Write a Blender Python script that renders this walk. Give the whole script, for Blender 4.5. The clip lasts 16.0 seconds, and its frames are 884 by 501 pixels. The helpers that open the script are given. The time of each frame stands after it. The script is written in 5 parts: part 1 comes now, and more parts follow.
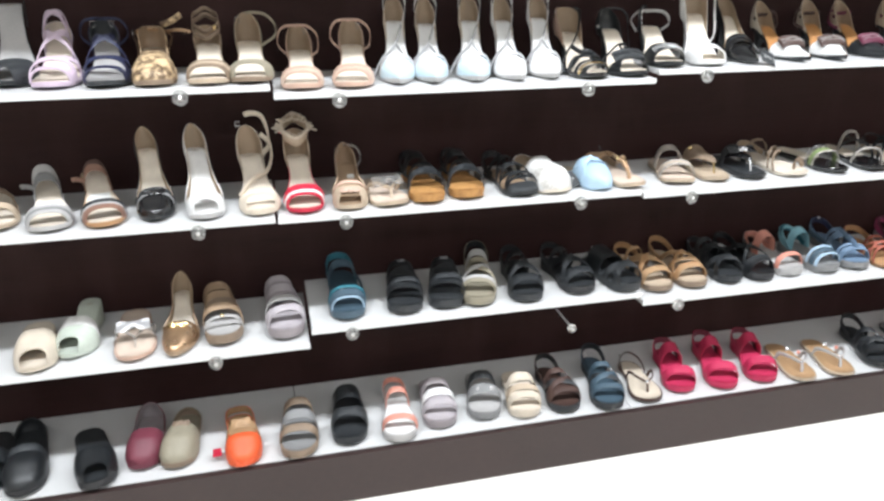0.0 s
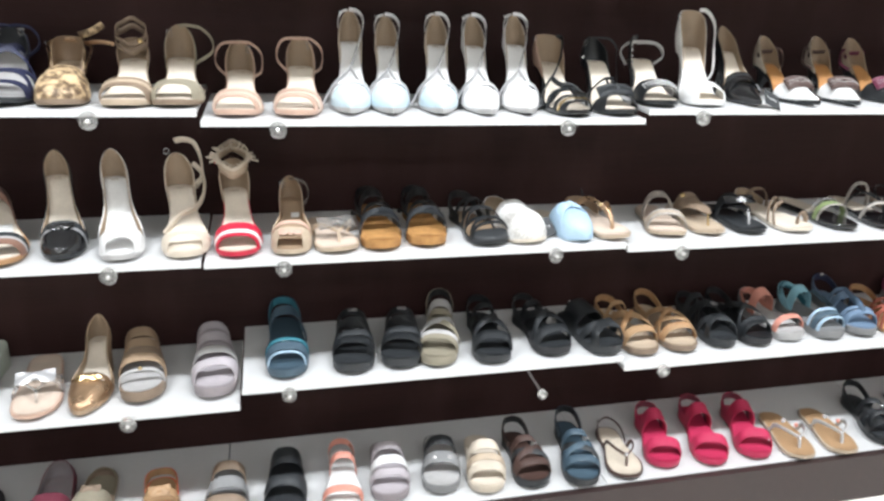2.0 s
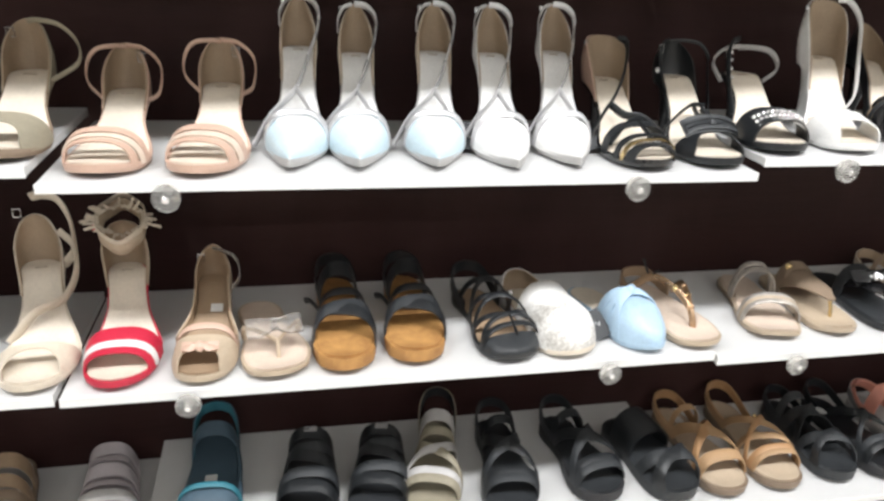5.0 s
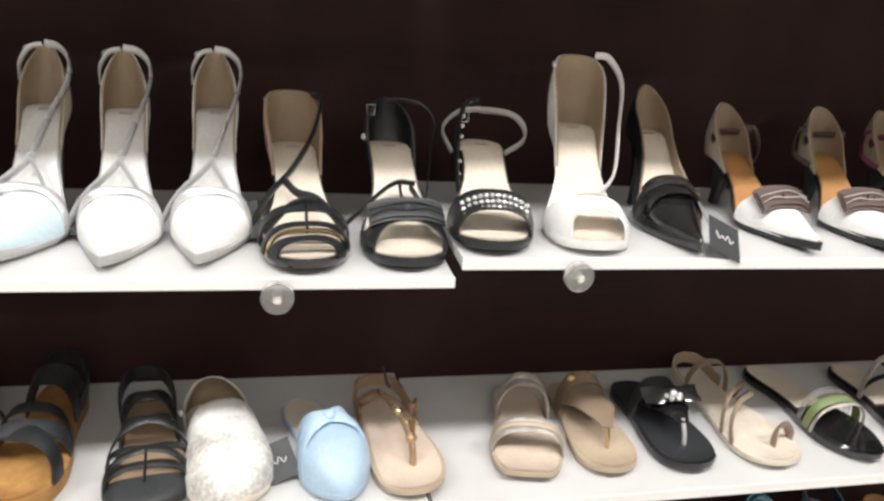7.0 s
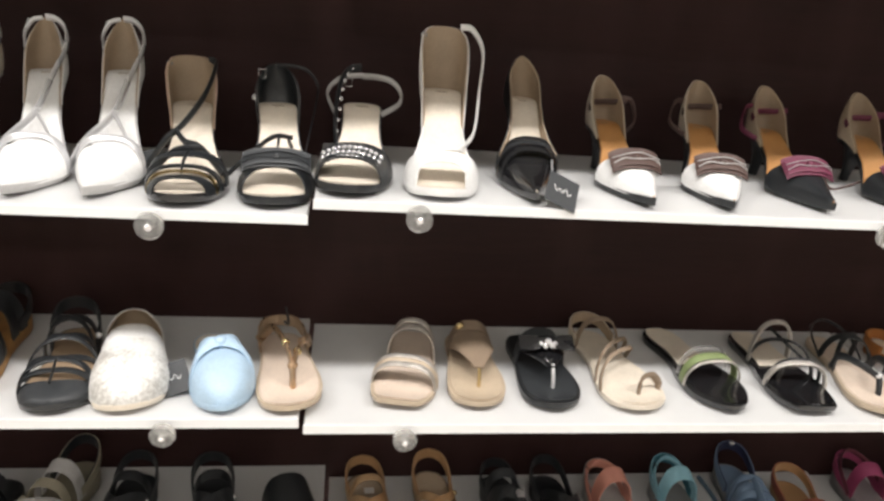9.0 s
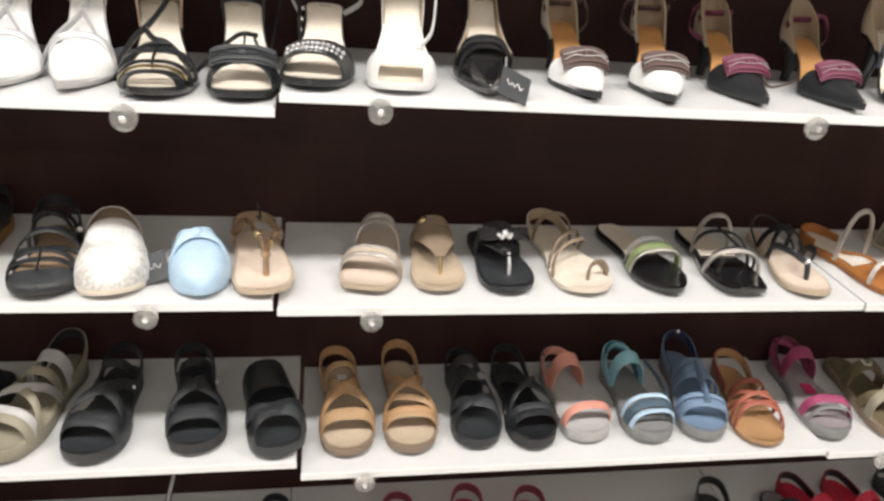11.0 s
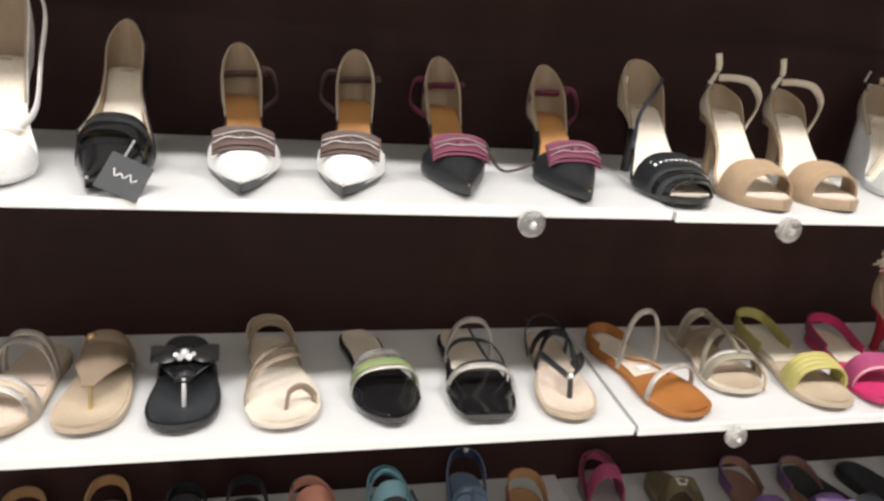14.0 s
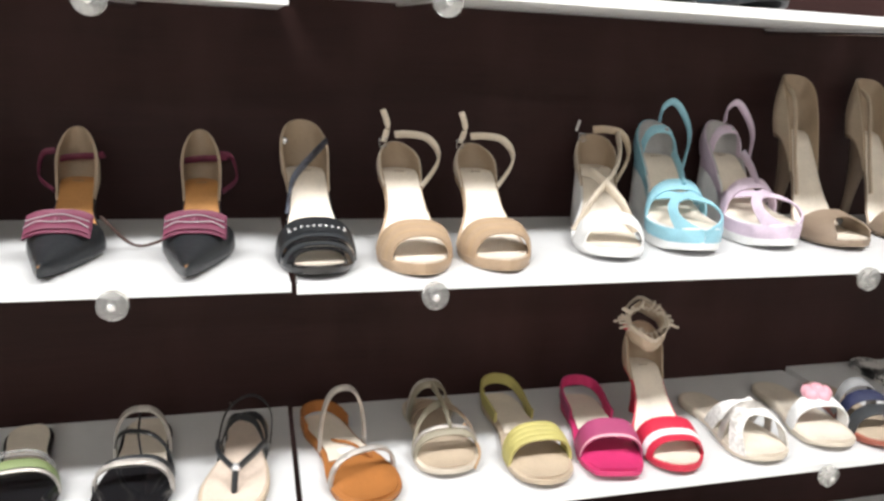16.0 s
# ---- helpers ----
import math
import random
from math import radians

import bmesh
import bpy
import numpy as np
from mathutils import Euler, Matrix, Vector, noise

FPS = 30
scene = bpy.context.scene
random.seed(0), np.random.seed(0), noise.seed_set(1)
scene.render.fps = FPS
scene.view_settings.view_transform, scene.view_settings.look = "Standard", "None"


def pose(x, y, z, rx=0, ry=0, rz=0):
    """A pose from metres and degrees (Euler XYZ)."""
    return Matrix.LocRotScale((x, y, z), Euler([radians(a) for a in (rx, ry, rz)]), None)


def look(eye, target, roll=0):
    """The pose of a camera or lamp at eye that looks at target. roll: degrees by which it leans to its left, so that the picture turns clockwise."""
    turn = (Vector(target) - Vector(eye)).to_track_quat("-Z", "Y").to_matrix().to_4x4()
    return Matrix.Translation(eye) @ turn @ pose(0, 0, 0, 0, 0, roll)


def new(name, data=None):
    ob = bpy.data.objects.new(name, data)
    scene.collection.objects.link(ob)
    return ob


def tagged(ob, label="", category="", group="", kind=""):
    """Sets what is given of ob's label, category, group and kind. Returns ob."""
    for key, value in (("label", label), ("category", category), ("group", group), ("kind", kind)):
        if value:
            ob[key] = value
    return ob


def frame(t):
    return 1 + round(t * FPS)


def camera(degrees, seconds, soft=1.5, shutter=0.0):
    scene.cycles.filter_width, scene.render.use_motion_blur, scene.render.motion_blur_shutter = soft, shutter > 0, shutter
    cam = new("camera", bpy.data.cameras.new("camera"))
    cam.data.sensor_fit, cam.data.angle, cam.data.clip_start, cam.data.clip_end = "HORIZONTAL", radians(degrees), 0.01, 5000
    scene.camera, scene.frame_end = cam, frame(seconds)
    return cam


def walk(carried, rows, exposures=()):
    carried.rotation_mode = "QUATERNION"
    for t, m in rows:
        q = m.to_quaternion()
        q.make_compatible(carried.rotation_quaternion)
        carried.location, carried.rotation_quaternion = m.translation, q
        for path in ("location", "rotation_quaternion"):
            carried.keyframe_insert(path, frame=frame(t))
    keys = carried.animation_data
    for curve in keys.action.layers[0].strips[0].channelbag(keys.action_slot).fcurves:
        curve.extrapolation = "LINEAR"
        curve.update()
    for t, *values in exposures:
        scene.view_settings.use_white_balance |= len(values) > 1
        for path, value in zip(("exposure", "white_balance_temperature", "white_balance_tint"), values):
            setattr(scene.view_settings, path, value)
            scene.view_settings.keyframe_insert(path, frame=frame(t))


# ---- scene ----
cam = camera(63.5, 16.0, soft=2.7)
PATH = [
    (0, (0.011, 0.341, 1.235), (0.448, 2.154, 0.511), -0.3),
    (0.5, (0.06, 0.384, 1.249), (0.526, 2.229, 0.633), 0.2),
    (1, (0.13, 0.424, 1.237), (0.628, 2.283, 0.696), 1.0),
    (1.5, (0.172, 0.463, 1.233), (0.655, 2.316, 0.656), 2.0),
    (2, (0.143, 0.534, 1.23), (0.596, 2.362, 0.555), 2.1),
    (2.5, (0.07, 0.624, 1.234), (0.522, 2.454, 0.566), 0.3),
    (3, (0.076, 0.696, 1.222), (0.528, 2.496, 0.476), 1.2),
    (5.5, (0.422, 1.114, 1.244), (0.817, 2.926, 0.496), 2.7),
    (6, (0.561, 1.138, 1.236), (0.958, 2.89, 0.356), 3.3),
    (6.5, (0.639, 1.174, 1.245), (1.047, 2.948, 0.417), 3.8),
    (7, (0.725, 1.221, 1.257), (1.154, 3.065, 0.612), 4.4),
    (7.5, (0.792, 1.213, 1.259), (1.2, 3.078, 0.663), 4.4),
    (8, (0.86, 1.165, 1.255), (1.155, 3.05, 0.656), 4.0),
    (8.5, (0.898, 1.116, 1.249), (1.188, 2.996, 0.633), 4.5),
    (9, (0.931, 1.07, 1.245), (1.203, 2.94, 0.59), 4.5),
    (11.5, (0.949, 0.987, 1.219), (1.322, 2.759, 0.37), 5.7),
    (12, (1.048, 1.002, 1.209), (1.434, 2.779, 0.376), 6.8),
    (12.5, (1.119, 1.024, 1.203), (1.497, 2.808, 0.381), 6.6),
    (13, (1.175, 1.091, 1.221), (1.575, 2.912, 0.497), 5.8),
    (13.5, (1.237, 1.129, 1.23), (1.681, 2.95, 0.532), 5.4),
    (14, (1.333, 1.132, 1.235), (1.787, 2.965, 0.574), 5.1),
    (14.5, (1.442, 1.116, 1.235), (1.878, 2.966, 0.613), 4.9),
    (15, (1.546, 1.078, 1.232), (1.941, 2.948, 0.643), 3.7),
    (15.5, (1.647, 1.098, 1.235), (2.049, 2.981, 0.696), 2.4),
    (16, (1.751, 1.115, 1.257), (2.256, 2.983, 0.752), 2.6),
]
EXPOSURES = [(0.0, 0.25, 5950, 7), (3.2, 0.18, 6000, 7), (5.5, -0.02, 6350, 9), (7.0, -0.14, 6550, 10), (12.5, -0.02, 6650, 10), (14.5, 0.0, 6500, 10), (16.0, 0.25, 6300, 9)]
walk(cam, [(t, look(eye, target, roll)) for t, eye, target, roll in PATH], EXPOSURES)

# ---- world and light ----
world = bpy.data.worlds.new("shop_air")
world.use_nodes = True
world.node_tree.nodes["Background"].inputs[0].default_value = (1.0, 0.98, 0.95, 1)
world.node_tree.nodes["Background"].inputs[1].default_value = 0.05
scene.world = world
scene.view_settings.exposure = 0.0

CEIL = 2.75


def ceiling_lamp(x, y, sx, sy, watts):
    d = bpy.data.lights.new("ceiling_light_glow", "AREA")
    d.shape, d.size, d.size_y, d.energy, d.color = "RECTANGLE", sx, sy, watts, (0.995, 0.97, 0.96)
    ob = new("ceiling_light_glow", d)
    ob.matrix_world = pose(x, y, CEIL - 0.035)
    return ob


# unseen panels: front row placed after the shelf shadows, rear row added as fill
LAMPS = [(-0.9, 0.95), (0.9, 0.95), (2.7, 0.95), (-0.9, -1.5), (0.9, -1.5), (2.7, -1.5)]
for lx, ly in LAMPS:
    ceiling_lamp(lx, ly, 1.16, 0.16, 47 if ly > 0 else 17)


# ---- materials ----
def mat(name, color, rough=0.5, metal=0.0, vary=0.12, scale=60.0, bump=0.15, coat=0.0, trans=0.0, second=None, spread=0.5, sheen=0.0):
    """A surface with a fine grain, larger blotches and a little relief."""
    m = bpy.data.materials.new(name)
    m.use_nodes = True
    nt = m.node_tree
    b = nt.nodes["Principled BSDF"]
    tc = nt.nodes.new("ShaderNodeTexCoord")
    fine, broad = nt.nodes.new("ShaderNodeTexNoise"), nt.nodes.new("ShaderNodeTexNoise")
    fine.inputs["Scale"].default_value, broad.inputs["Scale"].default_value = scale * 5, scale * 0.4
    fine.inputs["Detail"].default_value = 3
    for n in (fine, broad):
        nt.links.new(tc.outputs["Object"], n.inputs["Vector"])
    ramp = nt.nodes.new("ShaderNodeValToRGB")
    lo = [c * (1 - vary) for c in color] if second is None else second
    ramp.color_ramp.elements[0].color, ramp.color_ramp.elements[1].color = (*lo, 1), (*color, 1)
    ramp.color_ramp.elements[0].position, ramp.color_ramp.elements[1].position = 0.5 - spread * 0.4, 0.5 + spread * 0.3
    mix = nt.nodes.new("ShaderNodeMath")
    mix.operation = "MULTIPLY_ADD"
    mix.inputs[1].default_value = 0.35
    half = nt.nodes.new("ShaderNodeMath")
    half.operation = "MULTIPLY"
    half.inputs[1].default_value = 0.65
    nt.links.new(broad.outputs[0], half.inputs[0])
    nt.links.new(fine.outputs[0], mix.inputs[0])
    nt.links.new(half.outputs[0], mix.inputs[2])
    nt.links.new(mix.outputs[0], ramp.inputs[0])
    nt.links.new(ramp.outputs[0], b.inputs["Base Color"])
    rr = nt.nodes.new("ShaderNodeMapRange")
    rr.inputs[3].default_value, rr.inputs[4].default_value = max(0.03, rough - 0.08), min(1, rough + 0.1)
    nt.links.new(broad.outputs[0], rr.inputs[0])
    nt.links.new(rr.outputs[0], b.inputs["Roughness"])
    if bump:
        bp = nt.nodes.new("ShaderNodeBump")
        bp.inputs["Strength"].default_value, bp.inputs["Distance"].default_value = bump, 0.002
        nt.links.new(fine.outputs[0], bp.inputs["Height"])
        nt.links.new(bp.outputs[0], b.inputs["Normal"])
    b.inputs["Metallic"].default_value = metal
    b.inputs["Coat Weight"].default_value = coat
    b.inputs["Transmission Weight"].default_value = trans
    b.inputs["Sheen Weight"].default_value = sheen
    return m


def brown_laminate():
    """Dark wenge laminate: long faint horizontal grain with scuffs."""
    m = mat("dark_brown_laminate", (0.033, 0.0138, 0.0126), 0.55, vary=0.35, scale=14, bump=0.05)
    nt = m.node_tree
    tc = next(n for n in nt.nodes if n.type == "TEX_COORD")
    mp = nt.nodes.new("ShaderNodeMapping")
    mp.inputs["Scale"].default_value = (0.25, 1, 3.0)
    nt.links.new(tc.outputs["Object"], mp.inputs["Vector"])
    for n in nt.nodes:
        if n.type == "TEX_NOISE":
            nt.links.new(mp.outputs[0], n.inputs["Vector"])
    # pale worn patches, taller than wide
    patch = nt.nodes.new("ShaderNodeTexNoise")
    patch.inputs["Scale"].default_value, patch.inputs["Detail"].default_value = 5.0, 4.0
    tall = nt.nodes.new("ShaderNodeMapping")
    tall.inputs["Scale"].default_value = (1.6, 1.0, 0.6)
    nt.links.new(tc.outputs["Object"], tall.inputs["Vector"])
    nt.links.new(tall.outputs[0], patch.inputs["Vector"])
    fade = nt.nodes.new("ShaderNodeMapRange")
    fade.inputs[1].default_value, fade.inputs[2].default_value, fade.inputs[4].default_value = 0.46, 0.74, 0.75
    nt.links.new(patch.outputs[0], fade.inputs[0])
    worn = nt.nodes.new("ShaderNodeMixRGB")
    worn.inputs[2].default_value = (0.050, 0.024, 0.022, 1)
    ramp = next(n for n in nt.nodes if n.type == "VALTORGB")
    nt.links.new(fade.outputs[0], worn.inputs[0])
    nt.links.new(ramp.outputs[0], worn.inputs[1])
    nt.links.new(worn.outputs[0], nt.nodes["Principled BSDF"].inputs["Base Color"])
    nt.nodes["Principled BSDF"].inputs["Specular IOR Level"].default_value = 0.16
    return m


BROWN = brown_laminate()
SHELF = mat("white_laminate", (0.60, 0.60, 0.595), 0.35, vary=0.06, scale=10, bump=0.03)
EDGE = mat("white_edge_band", (0.72, 0.72, 0.71), 0.4, vary=0.05, scale=20, bump=0.03)
WALL = mat("wall_paint", (0.55, 0.54, 0.51), 0.7, vary=0.06, scale=4, bump=0.1)
CEILING = mat("ceiling_paint", (0.78, 0.77, 0.74), 0.8, vary=0.05, scale=4, bump=0.1)
TILE = mat("cream_floor_tile", (0.88, 0.84, 0.77), 0.2, vary=0.07, scale=3, bump=0.02)
# same laminate as BROWN, with the floor's glare put into a lighter colour
RISER_LIT = mat("brown_laminate_riser_lit", (0.040, 0.024, 0.022), 0.45, vary=0.3, scale=12, bump=0.05)
GROUT = mat("floor_grout", (0.72, 0.67, 0.60), 0.8, vary=0.1, scale=40)
CHROME = mat("chrome", (0.75, 0.75, 0.76), 0.18, metal=1.0, vary=0.05, bump=0.02)
ACRYLIC = mat("clear_acrylic", (0.80, 0.80, 0.78), 0.2, vary=0.03, bump=0.02, trans=0.88)
GLOW = bpy.data.materials.new("lamp_diffuser")
GLOW.use_nodes = True
GLOW.node_tree.nodes["Principled BSDF"].inputs["Emission Color"].default_value = (1, 0.97, 0.93, 1)
GLOW.node_tree.nodes["Principled BSDF"].inputs["Emission Strength"].default_value = 4.0

PALETTE = {
    "white": ((0.79, 0.785, 0.77), 0.38), "cream": ((0.66, 0.58, 0.47), 0.45), "insole": ((0.74, 0.66, 0.55), 0.5),
    "nude": ((0.58, 0.40, 0.31), 0.42), "beige": ((0.51, 0.41, 0.30), 0.5), "tan": ((0.42, 0.24, 0.115), 0.5),
    "taupe": ((0.25, 0.185, 0.13), 0.55), "lining": ((0.36, 0.27, 0.185), 0.6), "rust": ((0.36, 0.135, 0.03), 0.6),
    "amber": ((0.46, 0.22, 0.07), 0.5), "black": ((0.016, 0.018, 0.020), 0.33), "charcoal": ((0.028, 0.031, 0.034), 0.5),
    "navy": ((0.018, 0.022, 0.06), 0.5), "skyblue": ((0.42, 0.57, 0.71), 0.4), "paleblue": ((0.53, 0.65, 0.71), 0.35),
    "aqua": ((0.28, 0.53, 0.62), 0.4), "teal": ((0.035, 0.17, 0.22), 0.55), "slate": ((0.065, 0.105, 0.14), 0.5),
    "denim": ((0.17, 0.25, 0.36), 0.6), "lilac": ((0.62, 0.50, 0.60), 0.45), "mauve": ((0.31, 0.275, 0.285), 0.55),
    "purple": ((0.17, 0.09, 0.25), 0.55), "magenta": ((0.34, 0.055, 0.14), 0.5), "fuchsia": ((0.56, 0.03, 0.14), 0.5),
    "crimson": ((0.52, 0.018, 0.05), 0.5), "maroon": ((0.16, 0.035, 0.055), 0.5), "plum": ((0.12, 0.014, 0.042), 0.5),
    "coral": ((0.66, 0.29, 0.22), 0.5), "orange": ((0.75, 0.11, 0.03), 0.5), "brick": ((0.33, 0.095, 0.06), 0.55),
    "brown": ((0.075, 0.042, 0.034), 0.5), "olive": ((0.155, 0.125, 0.07), 0.55), "mint": ((0.55, 0.60, 0.52), 0.5),
    "grey": ((0.24, 0.24, 0.24), 0.6), "lightgrey": ((0.46, 0.45, 0.44), 0.55), "pink": ((0.72, 0.36, 0.42), 0.5),
    "blush": ((0.68, 0.56, 0.46), 0.5), "walnut": ((0.25, 0.14, 0.10), 0.55), "yellow": ((0.44, 0.39, 0.13), 0.5), "green": ((0.20, 0.25, 0.11), 0.35), "camel": ((0.42, 0.265, 0.14), 0.5),
    "khaki": ((0.30, 0.27, 0.20), 0.55), "pleat": ((0.40, 0.28, 0.17), 0.4), "raspberry": ((0.50, 0.03, 0.095), 0.5), "ash": ((0.47, 0.43, 0.45), 0.55), "fawn": ((0.38, 0.27, 0.175), 0.5), "label": ((0.82, 0.82, 0.80), 0.6), "rubber": ((0.03, 0.03, 0.032), 0.7),
}
MATS = {k: mat(k + "_leather", c, r, vary=0.22, scale=55, bump=0.25) for k, (c, r) in PALETTE.items()}
MATS["patent"] = mat("black_patent", (0.010, 0.010, 0.011), 0.12, vary=0.1, bump=0.04, coat=0.6)
MATS["silver"] = mat("silver_glitter", (0.62, 0.58, 0.53), 0.35, metal=0.55, vary=0.45, scale=160, bump=0.6)
MATS["silverlea"] = mat("silver_leather", (0.66, 0.66, 0.67), 0.28, metal=0.55, vary=0.15, bump=0.15)
MATS["gold"] = mat("rose_gold", (0.58, 0.39, 0.24), 0.28, metal=0.85, vary=0.25, scale=90, bump=0.3)
MATS["goldbar"] = mat("pale_gold_metal", (0.75, 0.58, 0.30), 0.22, metal=1.0, vary=0.1)
MATS["leopard"] = mat("leopard_print", (0.62, 0.46, 0.27), 0.5, second=(0.10, 0.06, 0.03), scale=170, spread=0.18, bump=0.1)
MATS["glitterblue"] = mat("dark_glitter", (0.16, 0.18, 0.24), 0.35, metal=0.6, second=(0.02, 0.02, 0.03), scale=150, spread=0.3, bump=0.5)
MATS["crackle"] = mat("crackled_white", (0.80, 0.79, 0.76), 0.45, second=(0.40, 0.38, 0.35), scale=40, spread=0.28, bump=0.3)
MATS["cork"] = mat("cork", (0.50, 0.27, 0.085), 0.7, second=(0.28, 0.13, 0.04), scale=120, spread=0.5, bump=0.3)
MATS["zebra"] = mat("black_white_print", (0.72, 0.70, 0.67), 0.5, second=(0.02, 0.02, 0.02), scale=60, spread=0.08, bump=0.1)
MATS["clear"] = mat("clear_plastic", (0.93, 0.93, 0.92), 0.08, vary=0.02, bump=0.02, trans=0.92)
MATS["stone"] = mat("cut_crystal", (0.85, 0.85, 0.86), 0.08, metal=0.7, vary=0.1, bump=0.0)


# ---- mesh helpers ----
def mesh_object(name, verts, faces, material, parent=None, label="", sharp=40):
    me = bpy.data.meshes.new(name)
    me.from_pydata([tuple(map(float, v)) for v in verts], [], faces)
    bm = bmesh.new()
    bm.from_mesh(me)
    bmesh.ops.recalc_face_normals(bm, faces=bm.faces)
    for f in bm.faces:
        f.smooth = True
    bm.to_mesh(me)
    bm.free()
    me.set_sharp_from_angle(angle=radians(sharp))
    me.materials.append(material)
    ob = new(name, me)
    ob.parent = parent
    return tagged(ob, label)


def box(name, lo, hi, material, parent=None, label="", bevel=0.0, sharp=30):
    bm = bmesh.new()
    bmesh.ops.create_cube(bm, size=1)
    for v in bm.verts:
        v.co = [lo[i] + (v.co[i] + 0.5) * (hi[i] - lo[i]) for i in range(3)]
    if bevel:
        bmesh.ops.bevel(bm, geom=bm.edges[:], offset=bevel, segments=2, affect="EDGES", profile=0.5)
    me = bpy.data.meshes.new(name)
    bm.to_mesh(me)
    bm.free()
    me.materials.append(material)
    ob = new(name, me)
    ob.parent = parent
    return tagged(ob, label)


def lathe(name, profile, material, parent=None, m=None, label="", n=24):
    """A turned body: (radius, along) pairs about the local y axis."""
    verts, faces = [], []
    for r, a in profile:
        for i in range(n):
            th = 2 * math.pi * i / n
            verts.append((r * math.cos(th), a, r * math.sin(th)))
    for k in range(len(profile) - 1):
        for i in range(n):
            j = (i + 1) % n
            faces.append((k * n + i, k * n + j, (k + 1) * n + j, (k + 1) * n + i))
    faces.append(tuple(range(n)))
    faces.append(tuple(range((len(profile) - 1) * n, len(profile) * n)))
    ob = mesh_object(name, verts, faces, material, parent, label)
    if m is not None:
        ob.matrix_local = m
    return ob


# ---- the display wall ----
BACK, FRONT, PLINTH = 2.135, 1.858, 1.80
SLOPE = 2.2  # the boards rise a little towards the back
X0, X1 = -2.7, 5.4
BAYS = [-2.69, -1.79, -0.89, 0.01, 0.89, 1.79, 2.69, 3.59, 4.49]
tagged(box("wall_north", (X0 - 0.3, BACK, 0.0), (X1 + 0.3, BACK + 0.02, CEIL), BROWN), "dark brown laminate back panel of shoe display", "wall", kind="structure")
tagged(box("wall_north_core", (X0 - 0.3, BACK + 0.021, 0), (X1 + 0.3, BACK + 0.12, CEIL), WALL), "plain wall behind the display panels", "wall", kind="structure")


def shelf_board(x0, x1, top, thick, label):
    """A loose laminate board lying on pegs, with banded edges."""
    e = new("shelf_board")
    e.matrix_world = pose((x0 + x1) / 2, FRONT, top, SLOPE)
    w = (x1 - x0) / 2 - 0.0028
    box("board", (-w + 0.001, 0.002, -thick), (w - 0.001, BACK - FRONT - 0.001, 0), SHELF, e, bevel=0.0008)
    box("edge_band", (-w, 0, -thick - 0.0005), (w, 0.0018, -0.0002), EDGE, e, "white plastic edge banding", bevel=0.0004)
    return tagged(e, label, "shelf", "shelf boards of the display")


def shelf_peg(x, z, bare=False):
    """A metal rod from the back panel with a round clear cap at its end."""
    e = new("shelf_peg")
    e.matrix_world = pose(x, FRONT, z, SLOPE)
    y0, y1 = -0.001, BACK - FRONT
    lathe("rod", [(0.0045, y0), (0.0045, y1)], CHROME, e, label="thin chrome rod", n=12)
    r = 0.0115 if bare else 0.0155
    lathe("cap", [(r * 0.75, y0 - 0.0115), (r, y0 - 0.0085), (r, y0 - 0.0015), (r * 0.8, y0)], ACRYLIC, e, label="clear acrylic disc")
    lathe("screw", [(0.0030, y0 - 0.0135), (0.0042, y0 - 0.0125), (0.0042, y0 - 0.0118)], CHROME, e, n=10)
    return tagged(e, "bare chrome peg with clear cap sticking out of the panel" if bare else "chrome shelf peg with clear round acrylic cap", "shelf peg", "pegs that carry the shelves")


# rows from top to bottom: tops of the boards bay by bay, the joints between them
ROWS = {
    "a": ([-1.79, -0.89, 0.0, 0.89, 1.79, 2.69, 3.59], [1.330, 1.328, 1.302, 1.317, 1.335, 1.335], 0.011),
    "b": ([-1.79, -0.89, 0.021, 0.892, 1.790, 2.69, 3.59], [1.024, 1.024, 1.006, 1.025, 1.022, 1.02], 0.011),
    "c": ([-1.79, -0.89, 0.007, 0.884, 1.797, 2.69, 3.59], [0.742, 0.742, 0.739, 0.730, 0.728, 0.735], 0.013),
    "d": ([-1.79, -0.89, 0.060, 0.914, 1.832, 2.70, 3.60], [0.424, 0.424, 0.459, 0.434, 0.425, 0.43], 0.012),
}
PEGS = (-1.6, -1.1, -0.70, -0.157, 0.157, 0.718, 1.016, 1.611, 1.945, 2.54, 2.84, 3.4)
for row, (joints, tops, thick) in ROWS.items():
    for k, top in enumerate(tops):
        shelf_board(joints[k], joints[k + 1], top, thick, "white laminate shelf board on pegs against dark panel")
        for px in PEGS:
            if not joints[k] < px < joints[k + 1] or (row == "d" and px == 0.718) or (row in "cd" and px == 1.611):
                continue
            shelf_peg(px, top - thick - 0.0055)
shelf_peg(0.716, 0.385, bare=True)

plinth = new("display_plinth")
box("riser", (X0, PLINTH, 0.0), (X1, PLINTH + 0.018, 0.138), RISER_LIT, plinth, "dark brown laminate riser", bevel=0.001)
for k in range(len(BAYS) - 1):
    b = box("top_board", (BAYS[k] + 0.001, 0, -0.018), (BAYS[k + 1] - 0.001, BACK - PLINTH - 0.022, 0), SHELF, plinth, "white laminate top board", bevel=0.001)
    b.matrix_local = pose(0, PLINTH + 0.019, 0.140, SLOPE)
tagged(plinth, "low dark brown plinth with white top", "plinth")

